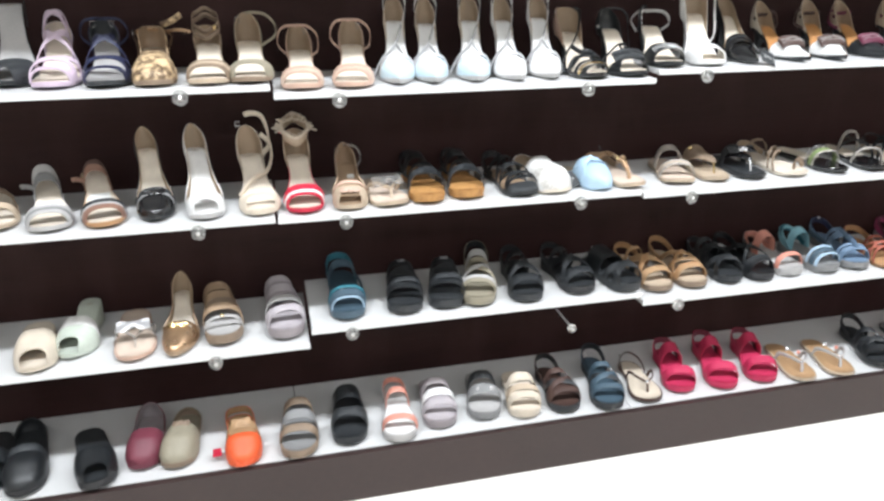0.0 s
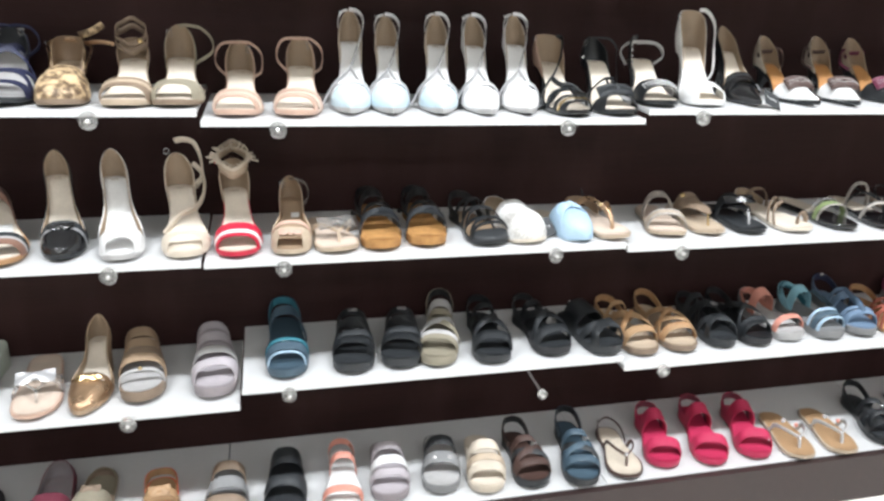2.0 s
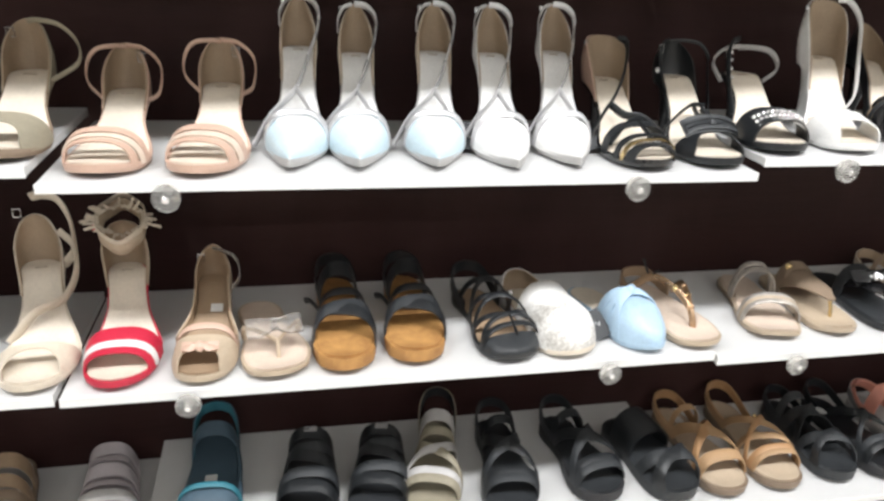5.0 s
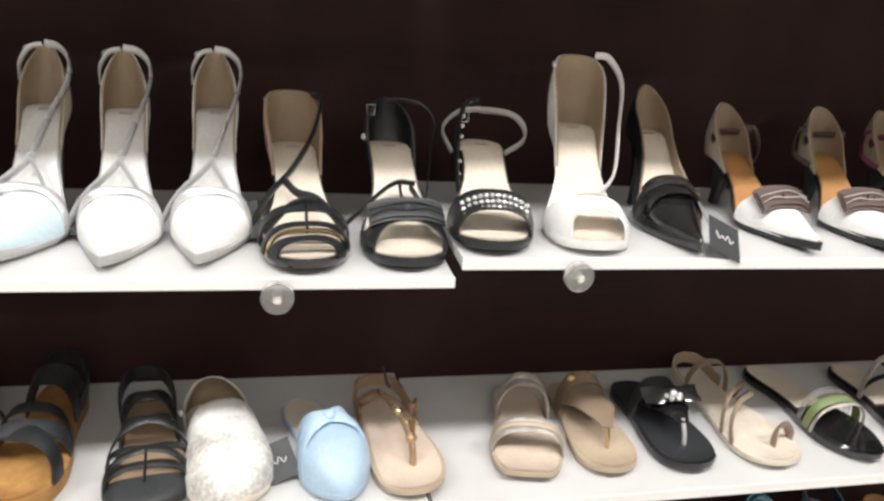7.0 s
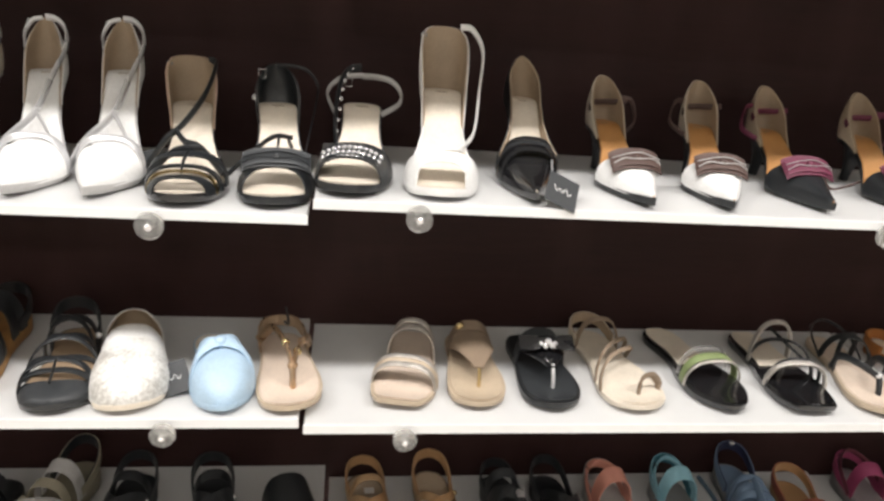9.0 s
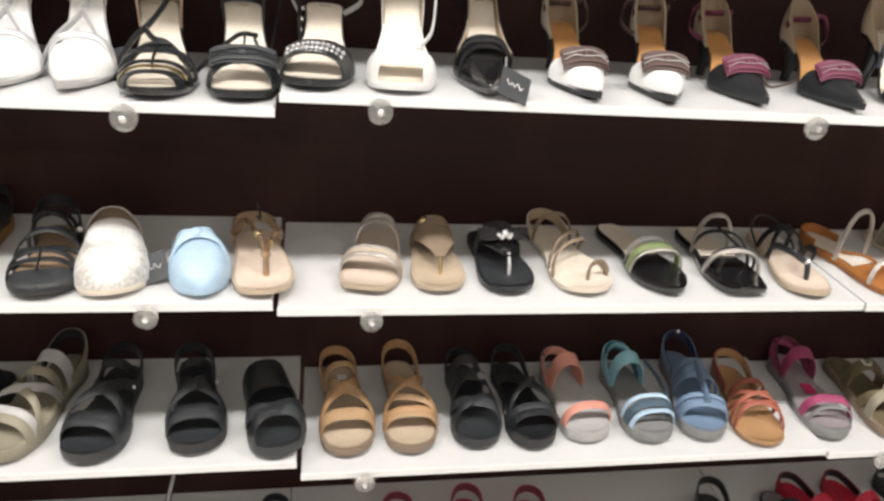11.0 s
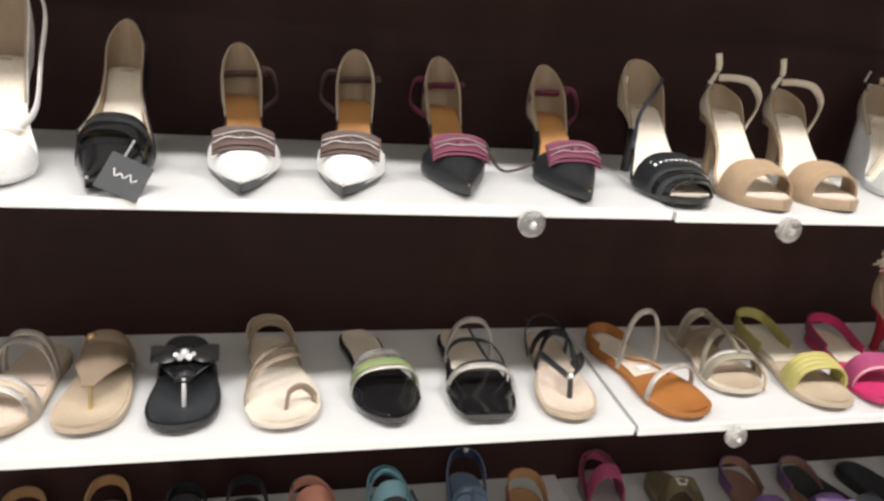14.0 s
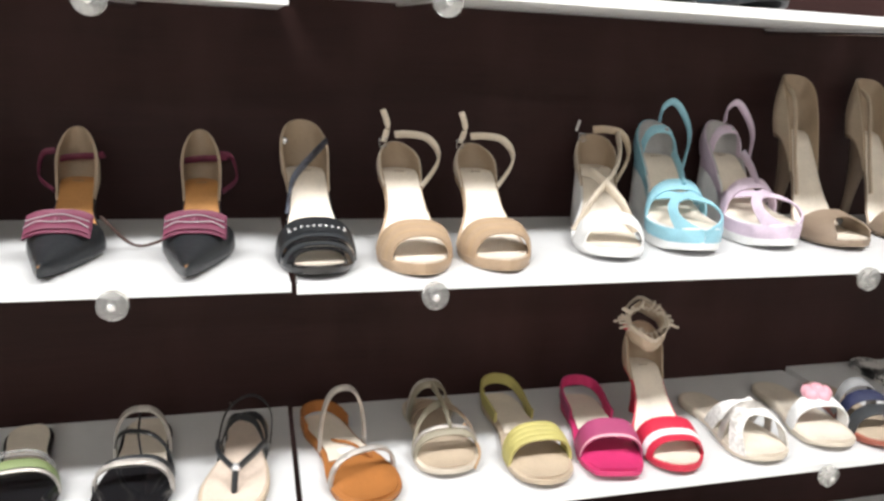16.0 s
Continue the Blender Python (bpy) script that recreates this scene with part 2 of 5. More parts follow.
# room: floor tiles, walls, ceiling
floor = tagged(box("floor", (X0 - 0.3, -3.2, -0.12), (X1 + 0.3, BACK + 0.12, -0.004), GROUT), "cream glazed tile floor", "floor", kind="structure")
tagged(box("ceiling", (X0 - 0.3, -3.2, CEIL), (X1 + 0.3, BACK + 0.12, CEIL + 0.1), CEILING), "white painted ceiling", "ceiling", kind="structure")
tagged(box("wall_south", (X0 - 0.3, -3.3, 0), (X1 + 0.3, -3.2, CEIL), WALL), "plain light painted wall", "wall", kind="structure")
tagged(box("wall_west", (X0 - 0.4, -3.2, 0), (X0 - 0.3, BACK + 0.12, CEIL), WALL), "plain light painted wall", "wall", kind="structure")
tagged(box("wall_east", (X1 + 0.3, -3.2, 0), (X1 + 0.4, BACK + 0.12, CEIL), WALL), "plain light painted wall", "wall", kind="structure")
for lx, ly in LAMPS:
    e = new("ceiling_light")
    e.matrix_world = pose(lx, ly, CEIL)
    box("frame", (-0.62, -0.12, -0.03), (0.62, 0.12, -0.001), SHELF, e, bevel=0.002)
    box("diffuser", (-0.58, -0.08, -0.033), (0.58, 0.08, -0.0305), GLOW, e, "glowing opal diffuser")
    tagged(e, "unseen flat white ceiling light panel", "ceiling light", "ceiling lights")


# ---- shoes ----
OUTLINES = {
    "round": ((0, 0.0), (0.012, 0.34), (0.04, 0.60), (0.09, 0.80), (0.17, 0.95), (0.28, 1.0), (0.40, 0.90), (0.55, 0.68), (0.70, 0.63), (0.84, 0.68), (0.90, 0.64), (0.95, 0.54), (0.98, 0.39), (0.994, 0.21), (1, 0.0)),
    "point": ((0, 0.0), (0.012, 0.07), (0.05, 0.20), (0.12, 0.42), (0.20, 0.66), (0.28, 0.90), (0.34, 1.0), (0.42, 0.88), (0.56, 0.65), (0.70, 0.59), (0.84, 0.65), (0.90, 0.62), (0.95, 0.52), (0.98, 0.38), (0.994, 0.21), (1, 0.0)),
    "almond": ((0, 0.0), (0.012, 0.24), (0.05, 0.47), (0.12, 0.74), (0.21, 0.94), (0.30, 1.0), (0.42, 0.88), (0.56, 0.66), (0.70, 0.60), (0.84, 0.66), (0.90, 0.63), (0.95, 0.53), (0.98, 0.38), (0.994, 0.21), (1, 0.0)),
    "square": ((0, 0.0), (0.004, 0.55), (0.02, 0.68), (0.08, 0.82), (0.17, 0.94), (0.28, 1.0), (0.40, 0.93), (0.55, 0.77), (0.70, 0.70), (0.84, 0.71), (0.90, 0.67), (0.95, 0.57), (0.98, 0.41), (0.994, 0.23), (1, 0.0)),
    "oval": ((0, 0.0), (0.012, 0.33), (0.04, 0.57), (0.09, 0.78), (0.17, 0.94), (0.28, 1.0), (0.40, 0.96), (0.55, 0.84), (0.70, 0.77), (0.84, 0.76), (0.90, 0.71), (0.95, 0.60), (0.98, 0.47), (0.994, 0.26), (1, 0.0)),
}


def smooth(t):
    t = min(1.0, max(0.0, t))
    return t * t * (3 - 2 * t)


class Last:
    """The form that a shoe is built on: u runs from toe (0) to heel (1)."""

    def __init__(self, length, width, rise, plat, toe, bend):
        self.length, self.width, self.rise, self.plat, self.bend = length, width, rise, plat, bend
        self.us, self.ws = zip(*OUTLINES[toe])
        self.sharp = toe == "point"
        self.ball = 0.46 if rise > 0.05 else 0.33

    def half(self, u):
        slim = float(np.interp(u, (0.38, 0.6), (1.0, 0.86))) if self.rise > 0.03 else 1.0
        return self.width * slim * float(np.interp(u, self.us, self.ws))

    def along(self, u):
        return self.length * (float(np.interp(u, (0, 0.33, 1), (0, self.ball, 1))) if 0 <= u <= 1 else u)

    def mid(self, u):
        return self.bend * self.width * (math.sin(math.pi * min(1, max(0, u)) * 1.1) - 0.2)

    def top(self, u):
        return self.plat + self.rise * smooth((u - 0.27) / 0.62) + 0.006 * max(0, 1 - u / 0.2) ** 2

    def at(self, u, s, up=0.0):
        return Vector((self.mid(u) + s * self.half(u), self.along(u), self.top(u) + up))

    def arch(self, u, th, h, grow=1.03):
        """A point over the foot: th from 0 (one side) to pi (other side)."""
        c, s = math.cos(th), math.sin(th)
        x = self.mid(u) + self.half(u) * grow * math.copysign(abs(c) ** 0.75, c)
        return Vector((x, self.along(u), self.top(u) - 0.004 * (1 - s) + h * s ** 0.8))


def shell(name, grid, t, material, parent, label="", loop=False, inner=None):
    """A sheet of points with thickness t, closed all round."""
    g = np.array([[tuple(p) for p in r] for r in grid], float)
    nu, nv = g.shape[:2]
    du = np.gradient(g, axis=0) if not loop else (np.roll(g, -1, 0) - np.roll(g, 1, 0))
    dv = np.gradient(g, axis=1)
    n = np.cross(du, dv)
    n /= np.linalg.norm(n, axis=2, keepdims=True) + 1e-9
    a, b = (g + n * t / 2, g - n * t / 2) if inner is None else (g, np.array([[tuple(p) for p in r] for r in inner], float))
    verts = np.concatenate([a.reshape(-1, 3), b.reshape(-1, 3)])
    off, faces = nu * nv, []
    for i in range(nu if loop else nu - 1):
        k = (i + 1) % nu
        for j in range(nv - 1):
            q = (i * nv + j, k * nv + j, k * nv + j + 1, i * nv + j + 1)
            faces.append(q)
            faces.append(tuple(off + x for x in reversed(q)))
        for j in (0, nv - 1):
            faces.append((i * nv + j, k * nv + j, off + k * nv + j, off + i * nv + j))
    if not loop:
        for i in (0, nu - 1):
            for j in range(nv - 1):
                faces.append((i * nv + j, i * nv + j + 1, off + i * nv + j + 1, off + i * nv + j))
    return mesh_object(name, verts, faces, material, parent, label, 50)


def tube(name, pts, r, material, parent, label="", flat=1.0, n=8, closed=False):
    """A cord or narrow strap along points; flat below 1 makes it a ribbon."""
    pts = [Vector(p) for p in pts]
    verts, faces, m = [], [], len(pts)
    for i, p in enumerate(pts):
        a = pts[(i - 1) % m] if closed or i else p
        b = pts[(i + 1) % m] if closed or i < m - 1 else p
        d = (b - a).normalized()
        side = d.cross(Vector((0.0, -0.35, 1.0)))
        side = side.normalized() if side.length > 1e-4 else Vector((1, 0, 0))
        up = side.cross(d)
        for k in range(n):
            th = 2 * math.pi * k / n
            verts.append(p + side * (r * flat * math.cos(th)) + up * (r * math.sin(th)))
    for i in range(m if closed else m - 1):
        j = (i + 1) % m
        for k in range(n):
            q = (k + 1) % n
            faces.append((i * n + k, i * n + q, j * n + q, j * n + k))
    if not closed:
        faces += [tuple(range(n)), tuple(range((m - 1) * n, m * n))]
    return mesh_object(name, verts, faces, material, parent, label, 60)


def curve(points, steps=8):
    """Catmull-Rom points through the given ones."""
    p = [Vector(q) for q in points]
    p = [2 * p[0] - p[1], *p, 2 * p[-1] - p[-2]]
    out = []
    for i in range(1, len(p) - 2):
        for k in range(steps):
            t = k / steps
            out.append(0.5 * (2 * p[i] + (p[i + 1] - p[i - 1]) * t + (2 * p[i - 1] - 5 * p[i] + 4 * p[i + 1] - p[i + 2]) * t * t + (3 * p[i] - p[i - 1] - 3 * p[i + 1] + p[i + 2]) * t ** 3))
    return out + [p[-2]]


def sole_part(last, e, material, thick, wedge, name="sole", grow=1.04, lift=0.0):
    us = [0, 0.006, 0.015, 0.03, 0.055, 0.09, 0.14, 0.2, 0.27, 0.34, 0.42, 0.5, 0.58, 0.66, 0.74, 0.82, 0.88, 0.93, 0.965, 0.985, 0.995, 1.0]
    verts, faces, ss = [], [], (-1, -0.96, -0.5, 0, 0.5, 0.96, 1)
    for u in us:
        hw = max(last.half(u) * grow, 0.0006)
        zt = last.top(u) + lift
        zb = zt - thick
        if wedge:
            zb = 0.0 if u > 0.16 else min(0.0 + 0.01 * (0.16 - u) / 0.16, zt - 0.004)
        y = (last.along(u) - 0.5 * last.length) * (1.012 if grow > 1 else 0.97) + 0.5 * last.length
        for s in ss:
            verts.append((last.mid(u) + s * hw, y, zt - (0.0016 if abs(s) == 1 else 0) - 0.0015 * (1 - s * s) * (grow > 1)))
        for s in reversed(ss):
            verts.append((last.mid(u) + s * hw * 0.97, y, zb + (0.0012 if abs(s) == 1 else 0)))
    n = 14
    for i in range(len(us) - 1):
        for k in range(n):
            q = (k + 1) % n
            faces.append((i * n + k, i * n + q, (i + 1) * n + q, (i + 1) * n + k))
    faces += [tuple(range(n)), tuple(range((len(us) - 1) * n, len(us) * n))]
    return mesh_object(name, verts, faces, material, e, "", 45)


def heel_part(last, e, material, kind, thick):
    rows, verts, faces = 7, [], []
    top_y, n = 0.86 * last.length, 12
    for i in range(rows):
        t = i / (rows - 1)
        if kind == "block":
            rx, ry, y = 0.024 - 0.003 * t, 0.026 - 0.004 * t, top_y + 0.004 * t
        else:
            f = 0.32 + 0.68 * (1 - t) ** 2.2
            rx, ry, y = 0.020 * f, 0.024 * f, top_y + 0.010 * t
        for k in range(n):
            th = 2 * math.pi * k / n
            yy = y + ry * math.sin(th)
            z0 = last.top(min(0.99, 0.33 + 0.67 * (yy / last.length - last.ball) / (1 - last.ball))) - thick * 0.75
            verts.append((last.mid(0.9) + rx * math.cos(th), yy, z0 * (1 - t)))
    for i in range(rows - 1):
        for k in range(n):
            q = (k + 1) % n
            faces.append((i * n + k, i * n + q, (i + 1) * n + q, (i + 1) * n + k))
    faces += [tuple(range(n)), tuple(range((rows - 1) * n, rows * n))]
    return mesh_object("heel", verts, faces, material, e, "", 45)


def strap(last, e, m, ul, ur, wide, h, name="strap", thick=0.0022, label="", wave=0.0):
    """A band over the foot from side u=ul to side u=ur."""
    if abs(ul - ur) > 0.13:
        mean, half = (ul + ur) / 2, (ur - ul) * 0.74
        ul, ur = mean - half, mean + half
    wide *= 0.68 if last.rise < 0.02 and wide > 0.02 else 1.0
    grid = []
    for i in range(17):
        th = math.pi * i / 16
        u = ul + (ur - ul) * i / 16
        row = []
        for j in range(5):
            v = (j / 4 - 0.5)
            puff = 0.0012 * math.cos(math.pi * v) + wave * math.sin(9 * v + i)
            uu = u + v * wide / last.length
            p = last.arch(uu, th, h * (1 + 0.25 * v * min(1, wide / 0.03)))
            p.z += puff * math.sin(th)
            row.append(p)
        grid.append(row)
    return shell(name, grid, thick, m, e, label)


def vamp(last, e, m, u0, u1, h, name="vamp", dip=0.010, thick=0.0022, label=""):
    """The upper over the toes; its rear edge dips forward in the middle. u0 above 0 leaves the toe open."""
    grid, inner = [], []
    for i in range(15):
        row, under = [], []
        for j in range(17):
            th = math.pi * j / 16
            end = u1 - dip / last.length * math.sin(th)
            start = u0 + (0.10 * math.sin(th) ** 3 if u0 > 0.005 else 0)
            u = start + (end - start) * i / 14
            f = min(1, max(0.0, u + 0.01) / (0.36 if last.sharp else 0.25)) ** (0.9 if last.sharp else 0.62) if u0 < 0.04 else min(1, 0.66 + 1.1 * (u - u0))
            p = last.arch(max(u, 0.0015), th, max(0.003, h * f), 1.05)
            if i == 0 and u0 < 0.005:
                p = Vector((last.mid(0) + 0.4 * (p.x - last.mid(0)), p.y - 0.0012, last.top(0) - 0.006))
            row.append(p)
            under.append(Vector((last.mid(u) + (p.x - last.mid(u)) * 0.955, p.y + 0.0005, p.z - thick * 0.8 * math.sin(th))))
        grid.append(row)
        inner.append(under)
    return shell(name, grid, thick, m, e, label, inner=inner)


def heel_path(u0):
    """Round the heel from one side to the other, as (u, side) pairs."""
    path = [(u0 + (0.9995 - u0) * math.sin(math.pi / 2 * i / 17), -1) for i in range(18)]
    return path + [(u, 1) for u, s in reversed(path)]


def heel_band(last, e, m, lining, u0, h, wide=0.017):
    """A strap standing round the heel, clear of the sole but at its ends."""
    for name, inset, mm in (("heel_strap", 1.05, m), ("lining", 0.99, lining)):
        grid = []
        for u, s in heel_path(u0):
            a = ((u - u0) / (1 - u0)) ** 1.7
            grid.append([(last.mid(u) + s * max(last.half(u), 0.0008) * inset * (1 + 0.06 * a), last.along(u) * (1.002 if inset > 1 else 0.994) + 0.004 * a, last.top(u) - 0.002 + h * a + wide * (v - 0.3 * a)) for v in (0, 0.33, 0.67, 1)])
        shell(name, grid, 0.0016, mm, e, "" if inset > 1 else "plain lining")


def counter(last, e, m, lining, u0, h, flare=0.0, taper=0.34):
    """The cup round the heel, with its lining: leaf-shaped, or tall and blunt with a flare."""
    if last.rise < 0.02 and u0 > 0.6:
        heel_band(last, e, m, lining, u0, h * 0.66)
        return
    if flare:
        us, hs, taper = (u0, u0 + 0.4 * (0.84 - u0), 0.84, 0.90, 0.95, 0.98, 1.0), (0.0, 0.34, 0.72, 0.86, 0.95, 0.985, 1.0), -0.04
    elif u0 < 0.5:
        us, hs = (u0, 0.5, 0.68, 0.84, 0.90, 0.95, 0.98, 1.0), (0.42, 0.34, 0.34, 0.52, 0.68, 0.84, 0.94, 1.0)
    else:
        us, hs = (u0, u0 + 0.5 * (0.84 - u0), 0.84, 0.90, 0.95, 0.98, 1.0), (0.0, 0.16, 0.46, 0.67, 0.84, 0.94, 1.0)
    for name, inset, mm, t in (("counter", 1.05, m, 0.0018), ("lining", 0.985, lining, 0.0016)):
        grid = []
        for u, s in heel_path(u0):
            a = float(np.interp(u, us, hs))
            row = []
            for j in range(7):
                v = j / 6
                w = v * a
                lean = 1.0 + 0.10 * math.sin(math.pi * w) - taper * w ** 1.4
                row.append((last.mid(u) + s * max(last.half(u), 0.0008) * inset * lean, last.along(u) * (1.004 if inset > 1 else 0.992) + 0.006 * math.sin(math.pi * v) * a, last.top(u) - 0.003 + (0.004 + h * a) * v))
            grid.append(row)
        shell(name, grid, t, mm, e, "" if name == "counter" else "plain lining")


def side_loop(last, e, m, side, out, up, r=0.0036, low=0.76):
    """An ankle strap that hangs open at one side of the heel cup."""
    ring = cord(last, e, m, [(0.99, 0.0, up), (0.93, side * 0.7, up * 1.05), (0.88, side * (0.5 + 0.5 * out), up * 0.98), (0.85, side * out, up * 0.66), (0.81, side * out * 0.98, up * 0.30), (low, side * 1.02, 0.001)], r, 0.4, "ankle_strap")
    b = last.at(0.93, -side * 0.84, up * 0.80)
    tube("buckle", [b + Vector((d * 0.0045, 0, g * 0.0055)) for d, g in ((-1, -1), (1, -1), (1, 1), (-1, 1))], 0.0011, CHROME, ring, "small metal buckle", closed=True, n=6)


def fan(last, e, m, u0, u1, h, spread=1.0):
    """A panel that widens from the toe post to the whole instep."""
    grid = []
    for i in range(11):
        t = i / 10
        a = 0.10 + (math.pi / 2 * 0.97 - 0.10) * t ** (1.5 / spread)
        grid.append([last.arch(u0 + (u1 - u0) * t - 0.03 * t * math.cos(a * (j / 8 - 1)), math.pi / 2 + a * (j / 8 - 1), h * (0.72 + 0.28 * t), 1.04) for j in range(17)])
    return shell("instep_panel", grid, 0.0022, m, e)


def bow_panel(last, e, m, u, up, w, hgt, piping):
    """A flat folded bow: stacked rectangular layers with fine piping and a knot."""
    c = last.at(u, 0, up)
    for k in range(2):
        grid = []
        for i in range(13):
            t = i / 6 - 1
            grid.append([(c.x + w * t * (1 - 0.05 * k), c.y + v * hgt * (0.86 - 0.2 * k) - 0.0022 * k, c.z + v * hgt * (0.60 - 0.14 * k) - 0.0075 * abs(t) ** 3 + 0.0026 * k + 0.0008 * math.sin(16 * v)) for v in (-0.5, -0.3, -0.1, 0.1, 0.3, 0.5)])
        shell("bow", grid, 0.0028, m, e)
    for v in (-0.16, 0.14):
        tube("piping", curve([(c.x + w * t * 0.97, c.y + v * hgt * 0.8 - 0.005, c.z + v * hgt * 0.5 - 0.0075 * abs(t) ** 3 + 0.0052 + 0.0012 * math.sin(5 * t + 9 * v)) for t in (-1, -0.6, -0.2, 0.2, 0.6, 1)], 4), 0.0008, piping, e, n=6)
    lathe("knot", [(0.0015, -0.004), (0.0045, -0.002), (0.005, 0.001), (0.0045, 0.003), (0.002, 0.005)], m, e, pose(c.x, c.y - 0.005, c.z + 0.003, -35), "", 10)


def ankle_strap(last, e, m, up, lean=0.0, rx=0.030, ry=0.036, r=0.0035, tail=0.0, buckle=True, sag=0.012):
    """A loop held up by the heel cup, with a buckle."""
    up *= 0.65 if last.rise < 0.02 and up > 0.03 else 1.0
    pts = []
    for i in range(29):
        a = math.pi * i / 28
        s = math.sin(a)
        u = 0.66 + 0.33 * s
        swell = 1 + 0.14 * math.sin(2 * a) ** 2
        pts.append((last.mid(0.8) + rx * math.cos(a) * swell + lean * s * math.sin(2 * a + 0.4), last.along(u) + 0.002, last.top(u) + 0.001 + (up + 0.003) * s ** 0.85))
    ring = tube("ankle_strap", pts, r, m, e, flat=0.35)
    if buckle:
        b = Vector(pts[20])
        tube("buckle", [b + Vector((-0.002, d * 0.005, g * 0.006)) for d, g in ((-1, -1), (1, -1), (1, 1), (-1, 1))], 0.0010, CHROME, ring, "small metal buckle", closed=True, n=6)
    if tail:
        s = Vector(pts[9])
        tube("strap_end", curve([s, s + Vector((tail * 0.5, -0.01, 0.004)), s + Vector((tail, -0.012, 0.0))]), r, m, e, flat=0.3)


def ankle_cuff(last, e, m, up, rx, ry, r):
    """A closed band standing on top of the heel cup."""
    c = last.at(0.88, 0, up)
    tube("ankle_cuff", [(c.x + rx * math.cos(a), c.y + ry * math.sin(a), c.z + 0.020 * math.sin(a) + 0.002 * math.sin(5 * a)) for a in [2 * math.pi * i / 30 for i in range(30)]], r, m, e, flat=0.3, closed=True)


def cord(last, e, m, stops, r=0.003, flat=0.4, name="strap", label=""):
    """A narrow strap through (u, s, height) stops."""
    return tube(name, curve([last.at(u, s, h) for u, s, h in stops]), r, m, e, label, flat)


def thong(last, e, m, post=0.17, side=0.52, h=0.035, r=0.0045, gem=None):
    cord(last, e, m, [(post, 0.05, -0.002), (post + 0.02, 0.05, 0.012), (post + 0.05, 0.05, h * 0.75)], r * 0.8, 0.8, "toe_post")
    for s in (-1, 1):
        cord(last, e, m, [(post + 0.045, 0.05, h * 0.72), (post + 0.14, s * 0.55, h), (side - 0.08, s * 0.98, h * 0.75), (side, s * 1.03, -0.003)], r, 0.45)
    if gem:
        stud(last, e, gem, post + 0.05, 0.05, h * 0.8, 0.006)


def stud(last, e, m, u, s, up, r, name="ornament", label=""):
    p = last.at(u, s, up)
    ob = lathe(name, [(r * 0.25, -r * 0.75), (r * 0.7, -r * 0.5), (r, 0), (r * 0.7, r * 0.5), (r * 0.25, r * 0.7)], m, e, pose(p.x, p.y, p.z, -25), label, 10)
    return ob


def bow(last, e, m, u, up, w, hgt, name="bow", knot=None):
    """Two flat loops and a knot over the vamp."""
    c = last.at(u, 0, up)
    for s in (-1, 1):
        grid = []
        for i in range(9):
            t = i / 8
            row = []
            for j in range(5):
                v = j / 4 - 0.5
                spread = 0.62 + 0.38 * smooth(t * 1.6)
                row.append((c.x + s * w * t, c.y + v * hgt * 0.85 * spread - 0.003 * math.sin(math.pi * t), c.z + v * hgt * 0.42 * spread + 0.0015 * math.sin(7 * v + 5 * t) - 0.005 * t * t + 0.003))
            grid.append(row)
        shell(name, grid, 0.0035, m, e)
    lathe("knot", [(0.002, -0.005), (0.0055, -0.003), (0.006, 0.001), (0.0055, 0.004), (0.002, 0.006)], knot or m, e, pose(c.x, c.y - 0.003, c.z, -30), "", 10)


def sticker(last, e, u, s, up, w=0.016, d=0.011, m=None, name="label"):
    """A paper sticker lying on the insole or a strap."""
    p = last.at(u, s, up)
    grid = [[(p.x + a * w, p.y + b * d, last.top(u + b * d / last.length) + up) for b in (-0.5, 0, 0.5)] for a in (-0.5, 0, 0.5)]
    return shell(name, grid, 0.0008, m or MATS["label"], e, "white paper sticker")


def insole_pad(last, e, m, u0, u1):
    """A lining sheet over the rear of the insole, straight across at its front."""
    us = [u0 + (u1 - u0) * i / 12 for i in range(13)]
    return shell("insole_pad", [[last.at(u, s, 0.0032) for s in (-0.86, -0.4, 0, 0.4, 0.86)] for u in us], 0.0012, m, e, "pale insole lining")


def tag_card(last, e, x, y, z, turn=0.0):
    """A black swing tag with a light scribble that cannot be read."""
    card = box("price_tag", (-0.021, -0.0006, 0), (0.021, 0.0006, 0.045), MATS["charcoal"], e, "black cardboard swing tag with pale script", 0.0003)
    card.matrix_local = pose(x, y, z, -52, turn, 0)
    tube("script_mark", curve([(-0.012 + 0.004 * k, -0.0011, 0.019 + (0.008, 0.0, 0.005, 0.001)[k % 4]) for k in range(7)], 3), 0.0006, MATS["label"], card, n=5)
    return card


